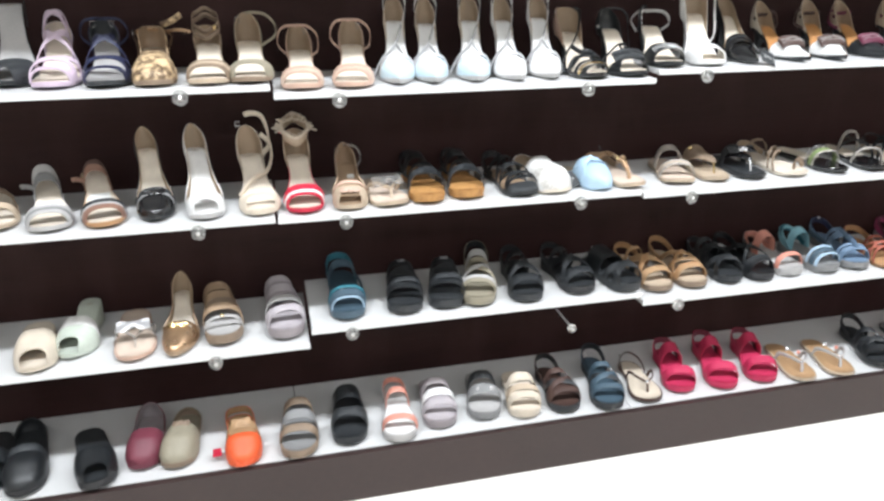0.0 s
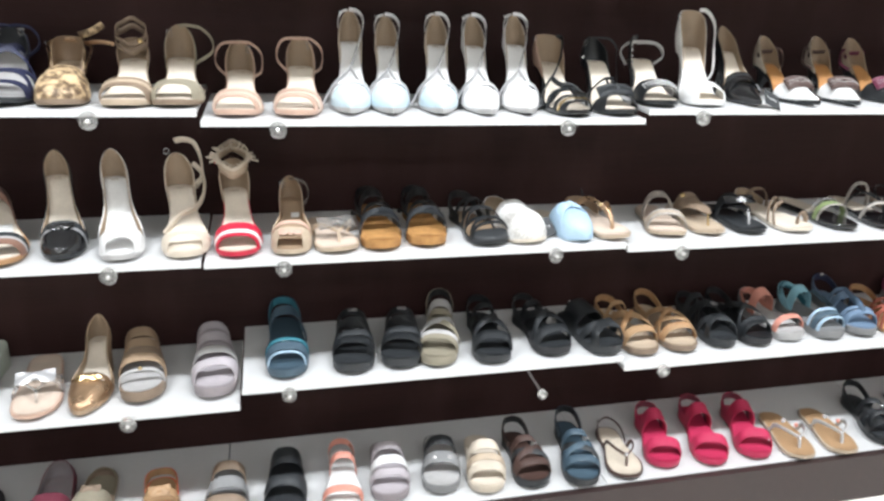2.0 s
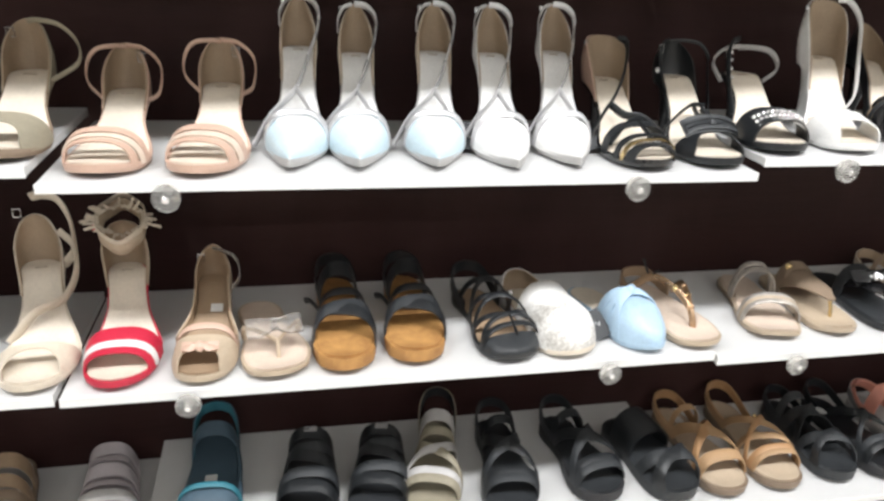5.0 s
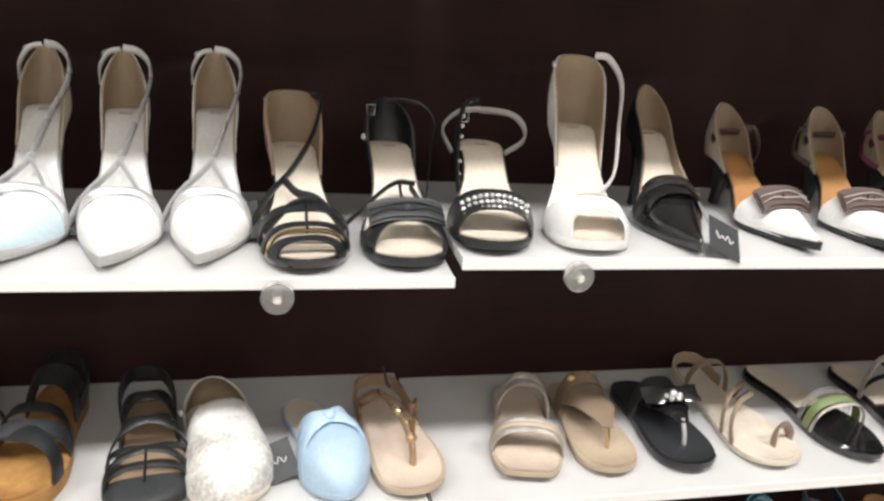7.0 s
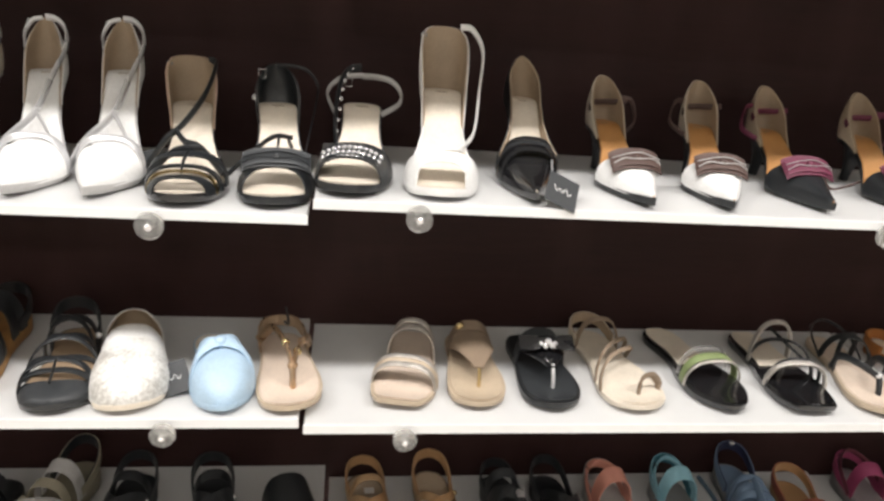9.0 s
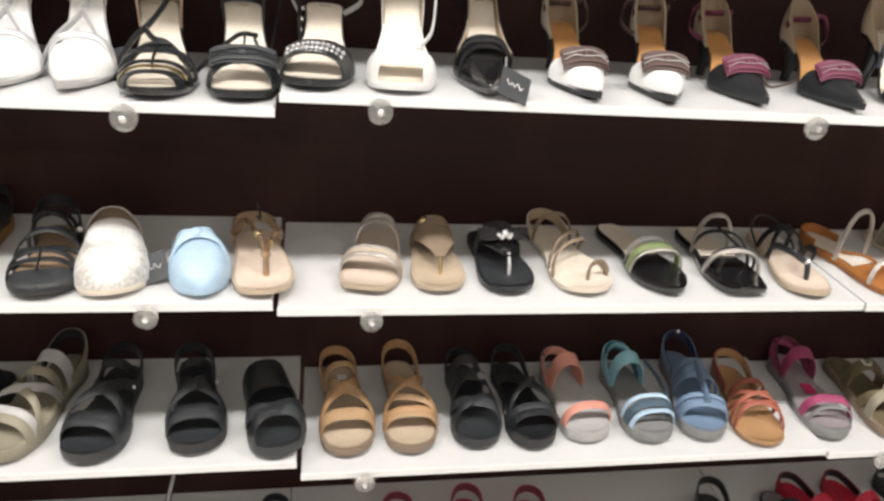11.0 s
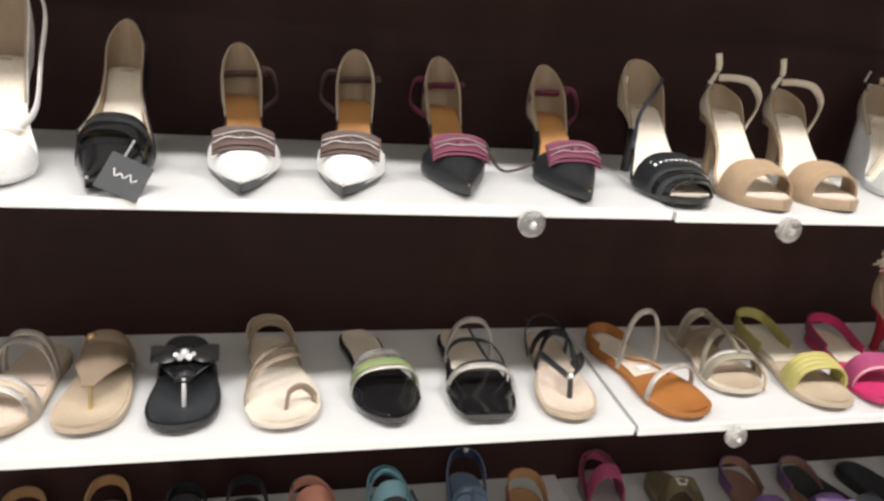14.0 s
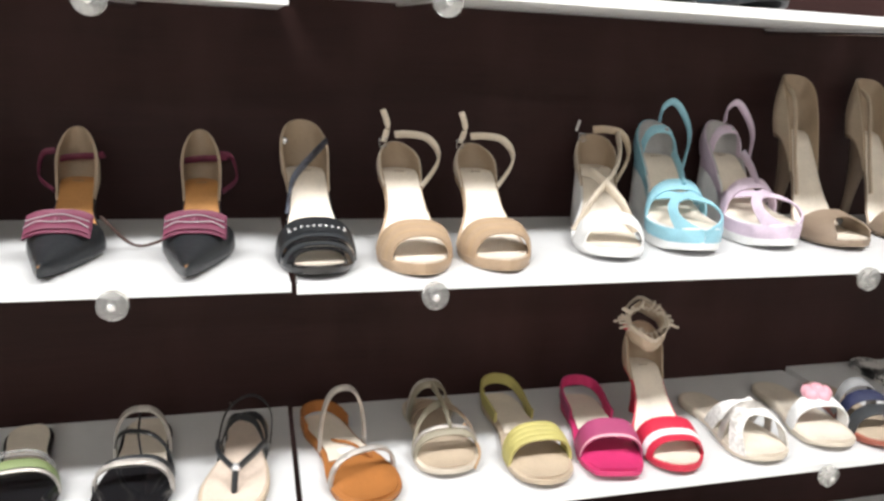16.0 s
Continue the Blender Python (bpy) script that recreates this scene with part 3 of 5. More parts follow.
def shoe(name, label, x, y, z, turn, length=0.235, rise=0.0, width=0.0445, plat=0.012, toe="round", heel="flat", sole="beige", insole="insole", heel_mat="", bend=0.10, thick=0.010, features=(), group=""):
    """One shoe standing on its sole, its toe at (x, y, z) and pointing out of the shelf."""
    e = new(name)
    e.matrix_world = pose(x, y, z, SLOPE) @ pose(0, 0, 0, 0, 0, turn)
    last = Last(length, width, rise, plat, toe, bend)
    wedge = heel in ("wedge", "flat")
    sole_part(last, e, MATS[sole], thick if rise > 0.02 else plat - 0.001, wedge)
    sole_part(last, e, MATS[insole], 0.0028, False, "insole", 0.95, 0.0012)
    if rise > 0.03:
        tube("maker_mark", [last.at(0.83 + 0.012 * (k % 2), -0.28 + 0.08 * k, 0.0022) for k in range(8)], 0.0006, MATS["lining"], e, "small illegible printed mark", n=5)
    if heel in ("block", "stiletto"):
        heel_part(last, e, MATS[heel_mat or sole], heel, thick)
    for kind, *a in features:
        MAKERS[kind](last, e, a)
    return tagged(e, label, "shoe", group)


MAKERS = {
    "strap": lambda l, e, a: strap(l, e, MATS[a[0]], *a[1:]),
    "vamp": lambda l, e, a: vamp(l, e, MATS[a[0]], *a[1:]),
    "counter": lambda l, e, a: counter(l, e, MATS[a[0]], MATS[a[1]], *a[2:]),
    "ankle": lambda l, e, a: ankle_strap(l, e, MATS[a[0]], *a[1:]),
    "cuff": lambda l, e, a: ankle_cuff(l, e, MATS[a[0]], *a[1:]),
    "cord": lambda l, e, a: cord(l, e, MATS[a[0]], a[1], *a[2:]),
    "thong": lambda l, e, a: thong(l, e, MATS[a[0]], *a[1:4], a[4] if len(a) > 4 else 0.0045, MATS[a[5]] if len(a) > 5 else None),
    "stud": lambda l, e, a: stud(l, e, MATS[a[0]], *a[1:]),
    "bow": lambda l, e, a: bow(l, e, MATS[a[0]], *a[1:]),
    "sticker": lambda l, e, a: sticker(l, e, *a),
    "loop": lambda l, e, a: side_loop(l, e, MATS[a[0]], *a[1:]),
    "fan": lambda l, e, a: fan(l, e, MATS[a[0]], *a[1:]),
    "panel": lambda l, e, a: bow_panel(l, e, MATS[a[0]], *a[1:5], MATS[a[5]]),
    "midsole": lambda l, e, a: sole_part(l, e, MATS[a[0]], a[1], False, "midsole", 1.065, -0.0015),
    "pad": lambda l, e, a: insole_pad(l, e, MATS[a[0]], a[1], a[2]),
    "tag": lambda l, e, a: tag_card(l, e, *a),
}


# ---- what the pairs share ----
def strapped_pump(colour, up, flip=1):
    """A pointed pump whose silver strap crosses the instep and rings the heel cup."""
    return [("vamp", colour, 0, .37, .034), ("strap", "silverlea", .350, .325, .007, .0375, "strap", .0022, "", .0004), ("strap", "silverlea", .32, .355, .005, .0385),
            ("cord", "silverlea", [(.37, -1.45 * flip, -.012), (.42, -1.0 * flip, .016), (.52, -.1 * flip, .026), (.66, .75 * flip, .034), (.82, 1.15 * flip, up * .50), (.89, 1.22 * flip, up * .78), (.945, .85 * flip, up * .98), (.985, 0, up * 1.02)], .0046, .4, "ankle_strap"),
            ("cord", "silverlea", [(.53, -.1 * flip, .026), (.47, .3 * flip, .024), (.40, .5 * flip, .026), (.35, .62 * flip, .030)], .0046, .4),
            ("cord", "silverlea", [(.98, -.3 * flip, up * 1.0), (.945, -.8 * flip, up * .95), (.90, -1.08 * flip, up * .72), (.87, -1.08 * flip, up * .45)], .0030, .4, "strap_end"),
            ("counter", colour if colour == "white" else "cream", "lining", .66, up, 0.0, .54), ("stud", "stone", .95, -1.0 * flip, up * .93, .0042, "buckle")]


def bow_pump(upper, bow_colour, cup, strap_colour, side):
    """A pointed heel with a flat layered bow and a thin strap through the heel cup."""
    return [("vamp", upper, 0, .36, .034), ("panel", bow_colour, .255, .0335, .033, .030, "lightgrey" if bow_colour == "brown" else "mauve"),
            ("counter", cup, "lining", .68, .062, 0.0, .30),
            ("cord", strap_colour, [(.84, -1.10, .018), (.90, -.98, .025), (.955, 0.0, .027), (.91, .98, .029), (.88, 1.45, .032)], .0046, .35, "ankle_strap"),
            ("cord", strap_colour, [(.90, side * 1.15, .036), (.87, side * 1.75, .032), (.82, side * 1.95, .008), (.74, side * 1.2, .0)], .0042, .35, "strap_end")]


def cuffed_sandal():
    """Crimson and white toe band, and a frayed canvas cuff open at the front."""
    fray = random.Random(7)
    out = [("strap", "crimson", .13, .13, .010, .027), ("strap", "white", .175, .175, .011, .030), ("strap", "crimson", .235, .235, .017, .034),
           ("counter", "beige", "lining", .72, .062, 0.0, .05), ("cuff", "beige", .062, .027, .028, .011), ("cuff", "cream", .074, .031, .033, .004), ("stud", "crimson", .88, -1.25, .062, .006, "button")]
    for k in range(52):
        a = k * math.tau / 52
        f = 1.35 + .75 * fray.random()
        out.append(("cord", "cream", [(.88 + .09 * math.sin(a), 1.1 * math.cos(a), .074 + .012 * math.sin(a)), (.88 + .105 * math.sin(a), f * math.cos(a), .074 + .016 * math.sin(a) + fray.uniform(-.009, .012))], .0024, .5, "fringe"))
    return out


# ---- shoes on the shelves ----
shoe("heeled_sandal", "black pewter heeled sandal with thin straps", -0.479, 1.917, 1.027, 3.0, 0.162, rise=0.135, toe="almond", heel="stiletto", sole="black", insole="lightgrey", features=[("strap","charcoal",.17,.17,.05,.03),("ankle","black",.05)])
shoe("heeled_sandal", "pale pink strappy heeled sandal with crossed straps", -0.398, 1.884, 1.026, 2.8, 0.198, rise=0.067, heel="stiletto", sole="lilac", insole="insole", features=[("strap","lilac",.12,.12,.016,.026),("strap","lilac",.18,.36,.011,.038),("strap","lilac",.36,.18,.011,.039),("strap","lilac",.42,.66,.010,.050),("strap","lilac",.66,.42,.010,.051),("strap","lilac",.70,.92,.010,.055),("strap","lilac",.92,.70,.010,.056),("counter","lilac","insole",.76,.03)])
shoe("heeled_sandal", "navy strappy heeled sandal with crossed straps", -0.295, 1.874, 1.026, 6.2, 0.198, rise=0.057, heel="stiletto", sole="charcoal", insole="lightgrey", features=[("strap","navy",.12,.12,.012,.026),("strap","navy",.18,.34,.009,.040),("strap","navy",.34,.18,.009,.040),("strap","navy",.40,.62,.009,.052),("strap","navy",.62,.40,.009,.053),("counter","navy","charcoal",.74,.042,0.0,.1),("loop","navy",1,1.8,.045,.0034),("loop","navy",-1,1.7,.045,.0034)])
shoe("slingback_shoe", "leopard print closed toe slingback shoe with gold chain", -0.206, 1.867, 1.025, 4.0, 0.212, rise=0.040, toe="round", width=.042, heel="block", sole="taupe", insole="beige", features=[("vamp","leopard",0,.46,.044),("counter","leopard","fawn",.5,.045,.05),("ankle","gold",.035,.02,.03,.036,.004,.05),("cord","leopard",[(.9,.9,.05),(.9,1.8,.056),(.9,2.8,.07)],.007,.4,"strap_end")])
shoe("heeled_sandal", "tan heeled sandal with buckled ankle cuff", -0.102, 1.861, 1.025, 1.1, 0.219, rise=0.045, heel="stiletto", sole="beige", insole="insole", features=[("strap","taupe",.13,.16,.016,.026),("strap","beige",.2,.2,.012,.030),("strap","taupe",.25,.22,.008,.033),("counter","taupe","lining",.76,.040,0.0,.1),("cuff","taupe",.040,.028,.026,.006),("cuff","taupe",.054,.027,.026,.005),("stud","goldbar",.72,.7,.05,.005,"buckle")])
shoe("heeled_sandal", "grey beige suede peep toe heel with ankle strap", -0.019, 1.865, 1.025, -0.1, 0.211, rise=0.049, heel="stiletto", sole="taupe", insole="insole", features=[("vamp","khaki",.06,.32,.036),("counter","khaki","lining",.68,.062,0.0,.28),("loop","khaki",1,2.3,.060,.0034)])
shoe("heeled_sandal", "nude pink heeled sandal with layered toe bands", 0.083, 1.868, 1.007, -2.3, 0.215, rise=0.043, heel="stiletto", sole="nude", insole="insole", features=[("strap","nude",.10,.13,.009,.024),("strap","blush",.16,.13,.008,.029),("strap","nude",.20,.23,.010,.032),("counter","nude","lining",.68,.058,0.0,.30),("loop","nude",-1,1.75,.054,.0032),("cord","nude",[(.98,0,.056),(.92,1.0,.055),(.88,1.7,.036),(.80,1.6,.008),(.76,1.05,.0)],.0032,.4,"ankle_strap")])
shoe("heeled_sandal", "nude pink heeled sandal with layered toe bands", 0.187, 1.861, 1.007, -6.7, 0.208, rise=0.054, heel="stiletto", sole="nude", insole="insole", features=[("strap","nude",.10,.13,.009,.024),("strap","blush",.16,.13,.008,.029),("strap","nude",.20,.23,.010,.032),("counter","nude","lining",.68,.058,0.0,.30),("loop","nude",-1,1.75,.054,.0032),("cord","nude",[(.98,0,.056),(.92,1.0,.055),(.88,1.7,.036),(.80,1.6,.008),(.76,1.05,.0)],.0032,.4,"ankle_strap")])
shoe("pump", "pale blue pointed pump with silver crossed straps", 0.291, 1.877, 1.008, -5.8, 0.181, width=.039, rise=0.105, toe="point", heel="stiletto", sole="lightgrey", insole="white", features=strapped_pump("paleblue", .062), bend=0.05)
shoe("pump", "pale blue pointed pump with silver crossed straps", 0.372, 1.875, 1.008, -3.2, 0.189, width=.039, rise=0.097, toe="point", heel="stiletto", sole="lightgrey", insole="white", features=strapped_pump("paleblue", .062), bend=0.05)
shoe("pump", "pale blue pointed pump with silver crossed straps", 0.466, 1.873, 1.008, -6.4, 0.184, width=.039, rise=0.102, toe="point", heel="stiletto", sole="lightgrey", insole="white", features=strapped_pump("paleblue", .062) + [("tag", .055, .085, .004, 8)], bend=0.05)
shoe("pump", "white pointed pump with silver crossed straps", 0.564, 1.868, 1.007, 0.7, 0.183, width=.039, rise=0.103, toe="point", heel="stiletto", sole="lightgrey", insole="white", features=strapped_pump("white", .062), bend=0.05)
shoe("pump", "white pointed pump with silver crossed straps", 0.646, 1.872, 1.008, -2.2, 0.180, width=.039, rise=0.106, toe="point", heel="stiletto", sole="lightgrey", insole="white", features=strapped_pump("white", .062), bend=0.05)
shoe("heeled_sandal", "black strappy heeled sandal with tan heel cup", 0.748, 1.861, 1.007, 5.1, 0.197, rise=0.071, heel="stiletto", sole="patent", insole="insole", features=[("strap","black",.07,.07,.009,.017),("strap","goldbar",.11,.11,.004,.022),("strap","black",.15,.15,.006,.026),("strap","black",.25,.25,.010,.034),("cord","black",[(.36,-1.5,-.015),(.45,-.95,.02),(.55,-.3,.028),(.70,.7,.036),(.86,1.2,.052),(.93,1.05,.056)],.0052,.4,"ankle_strap"),("cord","black",[(.50,-.55,.026),(.40,-.1,.03),(.30,.35,.036),(.22,.95,.012)],.0062,.4),("cord","black",[(.30,.35,.036),(.26,-.3,.036),(.22,-.95,.01)],.005,.4),("cord","black",[(.11,.0,.022),(.18,.0,.031),(.27,.05,.036)],.004,.4),("counter","nude","lining",.66,.058,.08),("stud","stone",.93,-1.15,.05,.004,"buckle"),("tag",-.055,.09,.004,-15)])
shoe("heeled_sandal", "black satin heeled sandal with wide bow and T strap", 0.849, 1.866, 1.007, 3.1, 0.187, rise=0.077, heel="stiletto", sole="black", insole="insole", features=[("vamp","black",.10,.26,.034),("panel","charcoal",.235,.035,.040,.026,"black"),("cord","black",[(.24,-.02,.038),(.36,-.02,.034),(.47,.0,.028)],.0050,.35),("cord","black",[(.24,.42,.034),(.36,.42,.032),(.47,.35,.026)],.0050,.35),("cord","black",[(.47,.5,.03),(.46,-.2,.032),(.44,-1.0,.012),(.40,-1.9,-.02)],.0036,.4),("counter","black","black",.70,.050),("loop","black",1,1.95,.048,.0026,.50),("stud","stone",.84,-1.08,.012,.0045,"buckle")])
shoe("heeled_sandal", "black heeled sandal with silver studded toe band", 0.930, 1.861, 1.026, -6.4, 0.193, rise=0.063, heel="stiletto", sole="black", insole="insole", features=[("strap","black",.19,.19,.034,.032)]+[("stud","stone",.12+.034*r_,-.80+.145*c_,.029-.016*abs(-.80+.145*c_)**2.2+.004*r_,.0029,"stud") for r_ in range(3) for c_ in range(12)]+[("cord","black",[(.55,-1.1,-.012),(.66,-1.35,.01),(.80,-1.15,.030),(.90,-.75,.045),(.97,-.2,.048)],.0056,.45)]+[("stud","stone",.60+.045*k_,-1.22+.012*k_*k_,.002+.0065*k_,.0028,"stud") for k_ in range(8)]+[("loop","lightgrey",1,1.9,.036,.0042),("cord","lightgrey",[(.97,0,.038),(.92,-1.2,.034),(.86,-1.8,.016),(.78,-1.4,-.004)],.0038,.4,"ankle_strap")])
shoe("heeled_sandal", "white peep toe high heel with tall heel cup", 1.040, 1.861, 1.026, -3.8, 0.163, rise=0.093, heel="stiletto", sole="white", insole="insole", features=[("vamp","white",.05,.34,.038),("cord","white",[(.42,-.9,.004),(.44,0,.012),(.44,.8,.012)],.002,.6),("counter","white","lining",.62,.078,.10),("cord","white",[(.45,.6,.010),(.52,1.3,.018),(.66,1.75,.036),(.80,1.85,.058),(.90,1.4,.078),(.95,1.0,.080)],.0042,.4,"ankle_strap"),("stud","stone",.93,-1.15,.068,.0045,"buckle")])
shoe("pump", "black patent pointed pump with gold bars and tag", 1.154, 1.861, 1.026, -3.4, 0.205, width=.039, rise=0.082, toe="point", heel="stiletto", sole="patent", insole="insole", features=[("vamp","patent",0,.36,.036)]+[("strap",c_,u_,u_,w_,.0385) for c_,u_,w_ in (("patent",.29,.012),("goldbar",.315,.003),("black",.335,.010),("goldbar",.36,.003),("patent",.375,.009))]+[("counter","black","lining",.36,.055,0.0,.46),("cord","silverlea",[(.30,.75,.03),(.2,.95,.02),(.12,1.4,.012)],.0012,.9),("tag",.026,-.004,.004,24)])
shoe("pump", "cream pointed heel with brown bow and amber insole", 1.299, 1.861, 1.026, 2.4, 0.220, width=.039, rise=0.055, toe="point", heel="stiletto", sole="black", insole="amber", features=bow_pump("white", "brown", "cream", "brown", 1))
shoe("pump", "cream pointed heel with brown bow and amber insole", 1.402, 1.861, 1.026, -8.1, 0.218, width=.039, rise=0.057, toe="point", heel="stiletto", sole="black", insole="amber", features=bow_pump("white", "brown", "cream", "brown", -1))
shoe("pump", "black pointed heel with magenta bow and amber insole", 1.542, 1.871, 1.026, -0.6, 0.221, width=.039, rise=0.054, toe="point", heel="stiletto", sole="black", insole="amber", features=bow_pump("black", "plum", "beige", "plum", -1) + [("cord","brown",[(.34,.95,.03),(.42,1.9,-.012),(.42,2.7,-.012),(.36,3.6,.02)],.0022,.6,"loose_strap")])
shoe("pump", "black pointed heel with magenta bow and amber insole", 1.682, 1.861, 1.026, -1.6, 0.220, width=.039, rise=0.054, toe="point", heel="stiletto", sole="black", insole="amber", features=bow_pump("black", "plum", "beige", "plum", 1))
shoe("heeled_sandal", "black perforated peep toe heel with studded strap", 1.820, 1.865, 1.023, 2.4, 0.192, rise=0.078, heel="stiletto", sole="patent", insole="insole", features=[("strap","black",.235,.235,.026,.034)]+[("stud","stone",.215+.035*r_,-.72+.16*c_,.0345-.013*abs(-.72+.16*c_)**2.2,.0024,"stud") for r_ in range(2) for c_ in range(10)]+[("strap",m_,u_,u_,.007,h_) for m_,u_,h_ in (("patent",.07,.017),("charcoal",.10,.021),("patent",.13,.025),("charcoal",.16,.028))]+[("counter","beige","lining",.68,.060,0.0,.06),("cord","glitterblue",[(.55,-1.08,.0),(.64,-.8,.022),(.76,.3,.030),(.88,1.15,.036)],.0065,.4),("stud","stone",.90,-.95,.036,.005,"buckle")])
shoe("heeled_sandal", "tan heeled sandal with pleated toe bands and ankle strap", 1.936, 1.861, 1.023, 1.1, 0.186, rise=0.079, toe="almond", heel="stiletto", sole="fawn", insole="insole", features=[("strap","fawn",.155,.15,.010,.029),("strap","pleat",.185,.18,.008,.031),("strap","fawn",.21,.205,.009,.033),("strap","pleat",.24,.235,.008,.0345),("strap","fawn",.265,.26,.010,.035),("counter","cream","lining",.72,.034),("loop","cream",1,2.0,.044,.0052,.70),("cord","cream",[(.95,-.8,.036),(.90,-.6,.058),(.87,-.9,.078)],.0040,.45,"strap_end"),("midsole","fawn",.012)])
shoe("heeled_sandal", "tan heeled sandal with pleated toe bands and ankle strap", 2.038, 1.867, 1.023, -0.0, 0.186, rise=0.078, toe="almond", heel="stiletto", sole="fawn", insole="insole", features=[("strap","fawn",.155,.15,.010,.029),("strap","pleat",.185,.18,.008,.031),("strap","fawn",.21,.205,.009,.033),("strap","pleat",.24,.235,.008,.0345),("strap","fawn",.265,.26,.010,.035),("counter","cream","lining",.72,.034),("loop","cream",1,2.0,.044,.0052,.70),("cord","cream",[(.95,-.8,.036),(.90,-.6,.058),(.87,-.9,.078)],.0040,.45,"strap_end"),("midsole","fawn",.012)])
shoe("heeled_sandal", "white toe band sandal with crossed beige straps", 2.191, 1.895, 1.024, -13.2, 0.200, rise=0.076, heel="wedge", sole="white", insole="insole", plat=.014, features=[("strap","white",.17,.17,.026,.034),("cord","cream",[(.34,-1,.0),(.42,-.5,.03),(.56,.5,.045),(.72,1.1,.04),(.88,1.2,.05)],.0075,.4),("cord","cream",[(.34,1,.0),(.42,.6,.03),(.54,-.4,.042),(.68,-1.05,.02)],.0075,.4),("counter","cream","lining",.68,.045,0.0,.1),("loop","beige",1,1.75,.052,.006,.70),("cord","lightgrey",[(.95,-1.3,.05),(.93,-1.1,.066)],.0028,.5,"strap_end"),("midsole","white",.010)])
shoe("wedge_sandal", "aqua wedge sandal with white sole and looped straps", 2.321, 1.908, 1.025, -4.1, 0.193, rise=0.072, heel="wedge", width=.046, plat=.034, sole="white", insole="insole", features=[("midsole","aqua",.020),("strap","aqua",.10,.40,.014,.033),("strap","aqua",.40,.10,.014,.034),("strap","aqua",.36,.36,.016,.040),("cord","aqua",[(.35,.15,.041),(.48,.25,.045),(.62,.3,.04)],.007,.4),("counter","aqua","lightgrey",.66,.050,0.0,.12),("strap","aqua",.80,.80,.012,.046),("cord","aqua",[(.90,.2,.05),(.93,.5,.070),(.92,1.1,.080),(.88,1.6,.062),(.80,1.8,.035),(.72,1.4,.0)],.0055,.4,"ankle_strap"),("stud","stone",.80,.3,.044,.005,"buckle")])
shoe("wedge_sandal", "lilac wedge sandal with white sole and looped straps", 2.465, 1.922, 1.025, 3.1, 0.192, rise=0.073, heel="wedge", width=.046, plat=.034, sole="white", insole="insole", features=[("midsole","lilac",.020),("strap","lilac",.10,.40,.014,.033),("strap","lilac",.40,.10,.014,.034),("strap","lilac",.36,.36,.016,.040),("cord","lilac",[(.35,.15,.041),(.48,.25,.045),(.62,.3,.04)],.007,.4),("counter","lilac","lightgrey",.66,.050,0.0,.12),("strap","lilac",.80,.80,.012,.046),("cord","lilac",[(.90,.2,.05),(.93,.5,.070),(.92,1.1,.080),(.88,1.6,.062),(.80,1.8,.035),(.72,1.4,.0)],.0055,.4,"ankle_strap"),("stud","stone",.80,.3,.044,.005,"buckle")])
shoe("heeled_sandal", "beige suede peep toe heel with tall heel cup", 2.581, 1.913, 1.025, 3.0, 0.190, rise=0.135, heel="stiletto", sole="taupe", insole="insole", features=[("vamp","taupe",.06,.32,.038),("counter","beige","lining",.62,.085,.08),("cord","beige",[(.45,-.9,.02),(.55,-1.3,.05),(.7,-1.3,.08),(.93,-.9,.07)],.004,.4)])
shoe("heeled_sandal", "beige suede peep toe heel with tall heel cup", 2.734, 1.928, 1.024, 3.0, 0.190, rise=0.135, heel="stiletto", sole="taupe", insole="insole", features=[("vamp","taupe",.06,.32,.038),("counter","beige","lining",.62,.085,.08),("cord","beige",[(.45,-.9,.02),(.55,-1.3,.05),(.7,-1.3,.08),(.93,-.9,.07)],.004,.4)])
shoe("slide_sandal", "beige slide sandal with two bands", -0.556, 1.884, 0.744, 12.7, 0.250, sole="beige", features=[("strap","beige",.2,.2,.03,.034),("strap","taupe",.42,.42,.025,.05)])
shoe("heeled_slide", "grey block heel slide with two bands", -0.445, 1.861, 0.743, 11.8, 0.209, rise=0.049, heel="block", sole="lightgrey", insole="insole", features=[("strap","lightgrey",.12,.12,.014,.028),("strap","grey",.17,.18,.012,.031),("strap","lightgrey",.22,.22,.010,.034),("sticker",.46,0,.004,.042,.030),("strap","grey",.62,.60,.014,.046),("strap","lightgrey",.70,.72,.014,.048),("cord","grey",[(.62,-.9,.02),(.60,-1.5,.03),(.62,-1.9,.026)],.006,.4,"strap_end")])
shoe("heeled_slide", "brown block heel slide with two bands", -0.336, 1.861, 0.743, 14.9, 0.205, rise=0.060, heel="block", sole="tan", insole="insole", features=[("strap","walnut",.12,.12,.016,.028),("strap","lightgrey",.165,.17,.006,.031),("strap","charcoal",.20,.20,.010,.034),("sticker",.46,0,.004,.042,.030),("strap","walnut",.60,.66,.012,.046),("strap","brown",.70,.66,.010,.048),("cord","walnut",[(.62,-.9,.02),(.60,-1.5,.03),(.62,-1.9,.026)],.006,.4,"strap_end")])
shoe("pump", "black pump with a silver buckled bow", -0.239, 1.876, 0.744, 8.8, 0.164, width=.039, rise=0.109, toe="almond", heel="stiletto", sole="black", insole="insole", features=[("vamp","patent",0,.32,.036),("strap","charcoal",.30,.30,.014,.0375),("strap","silverlea",.25,.25,.004,.0365),("bow","patent",.27,.038,.022,.014),("counter","black","lining",.32,.05,0.0,.48)])
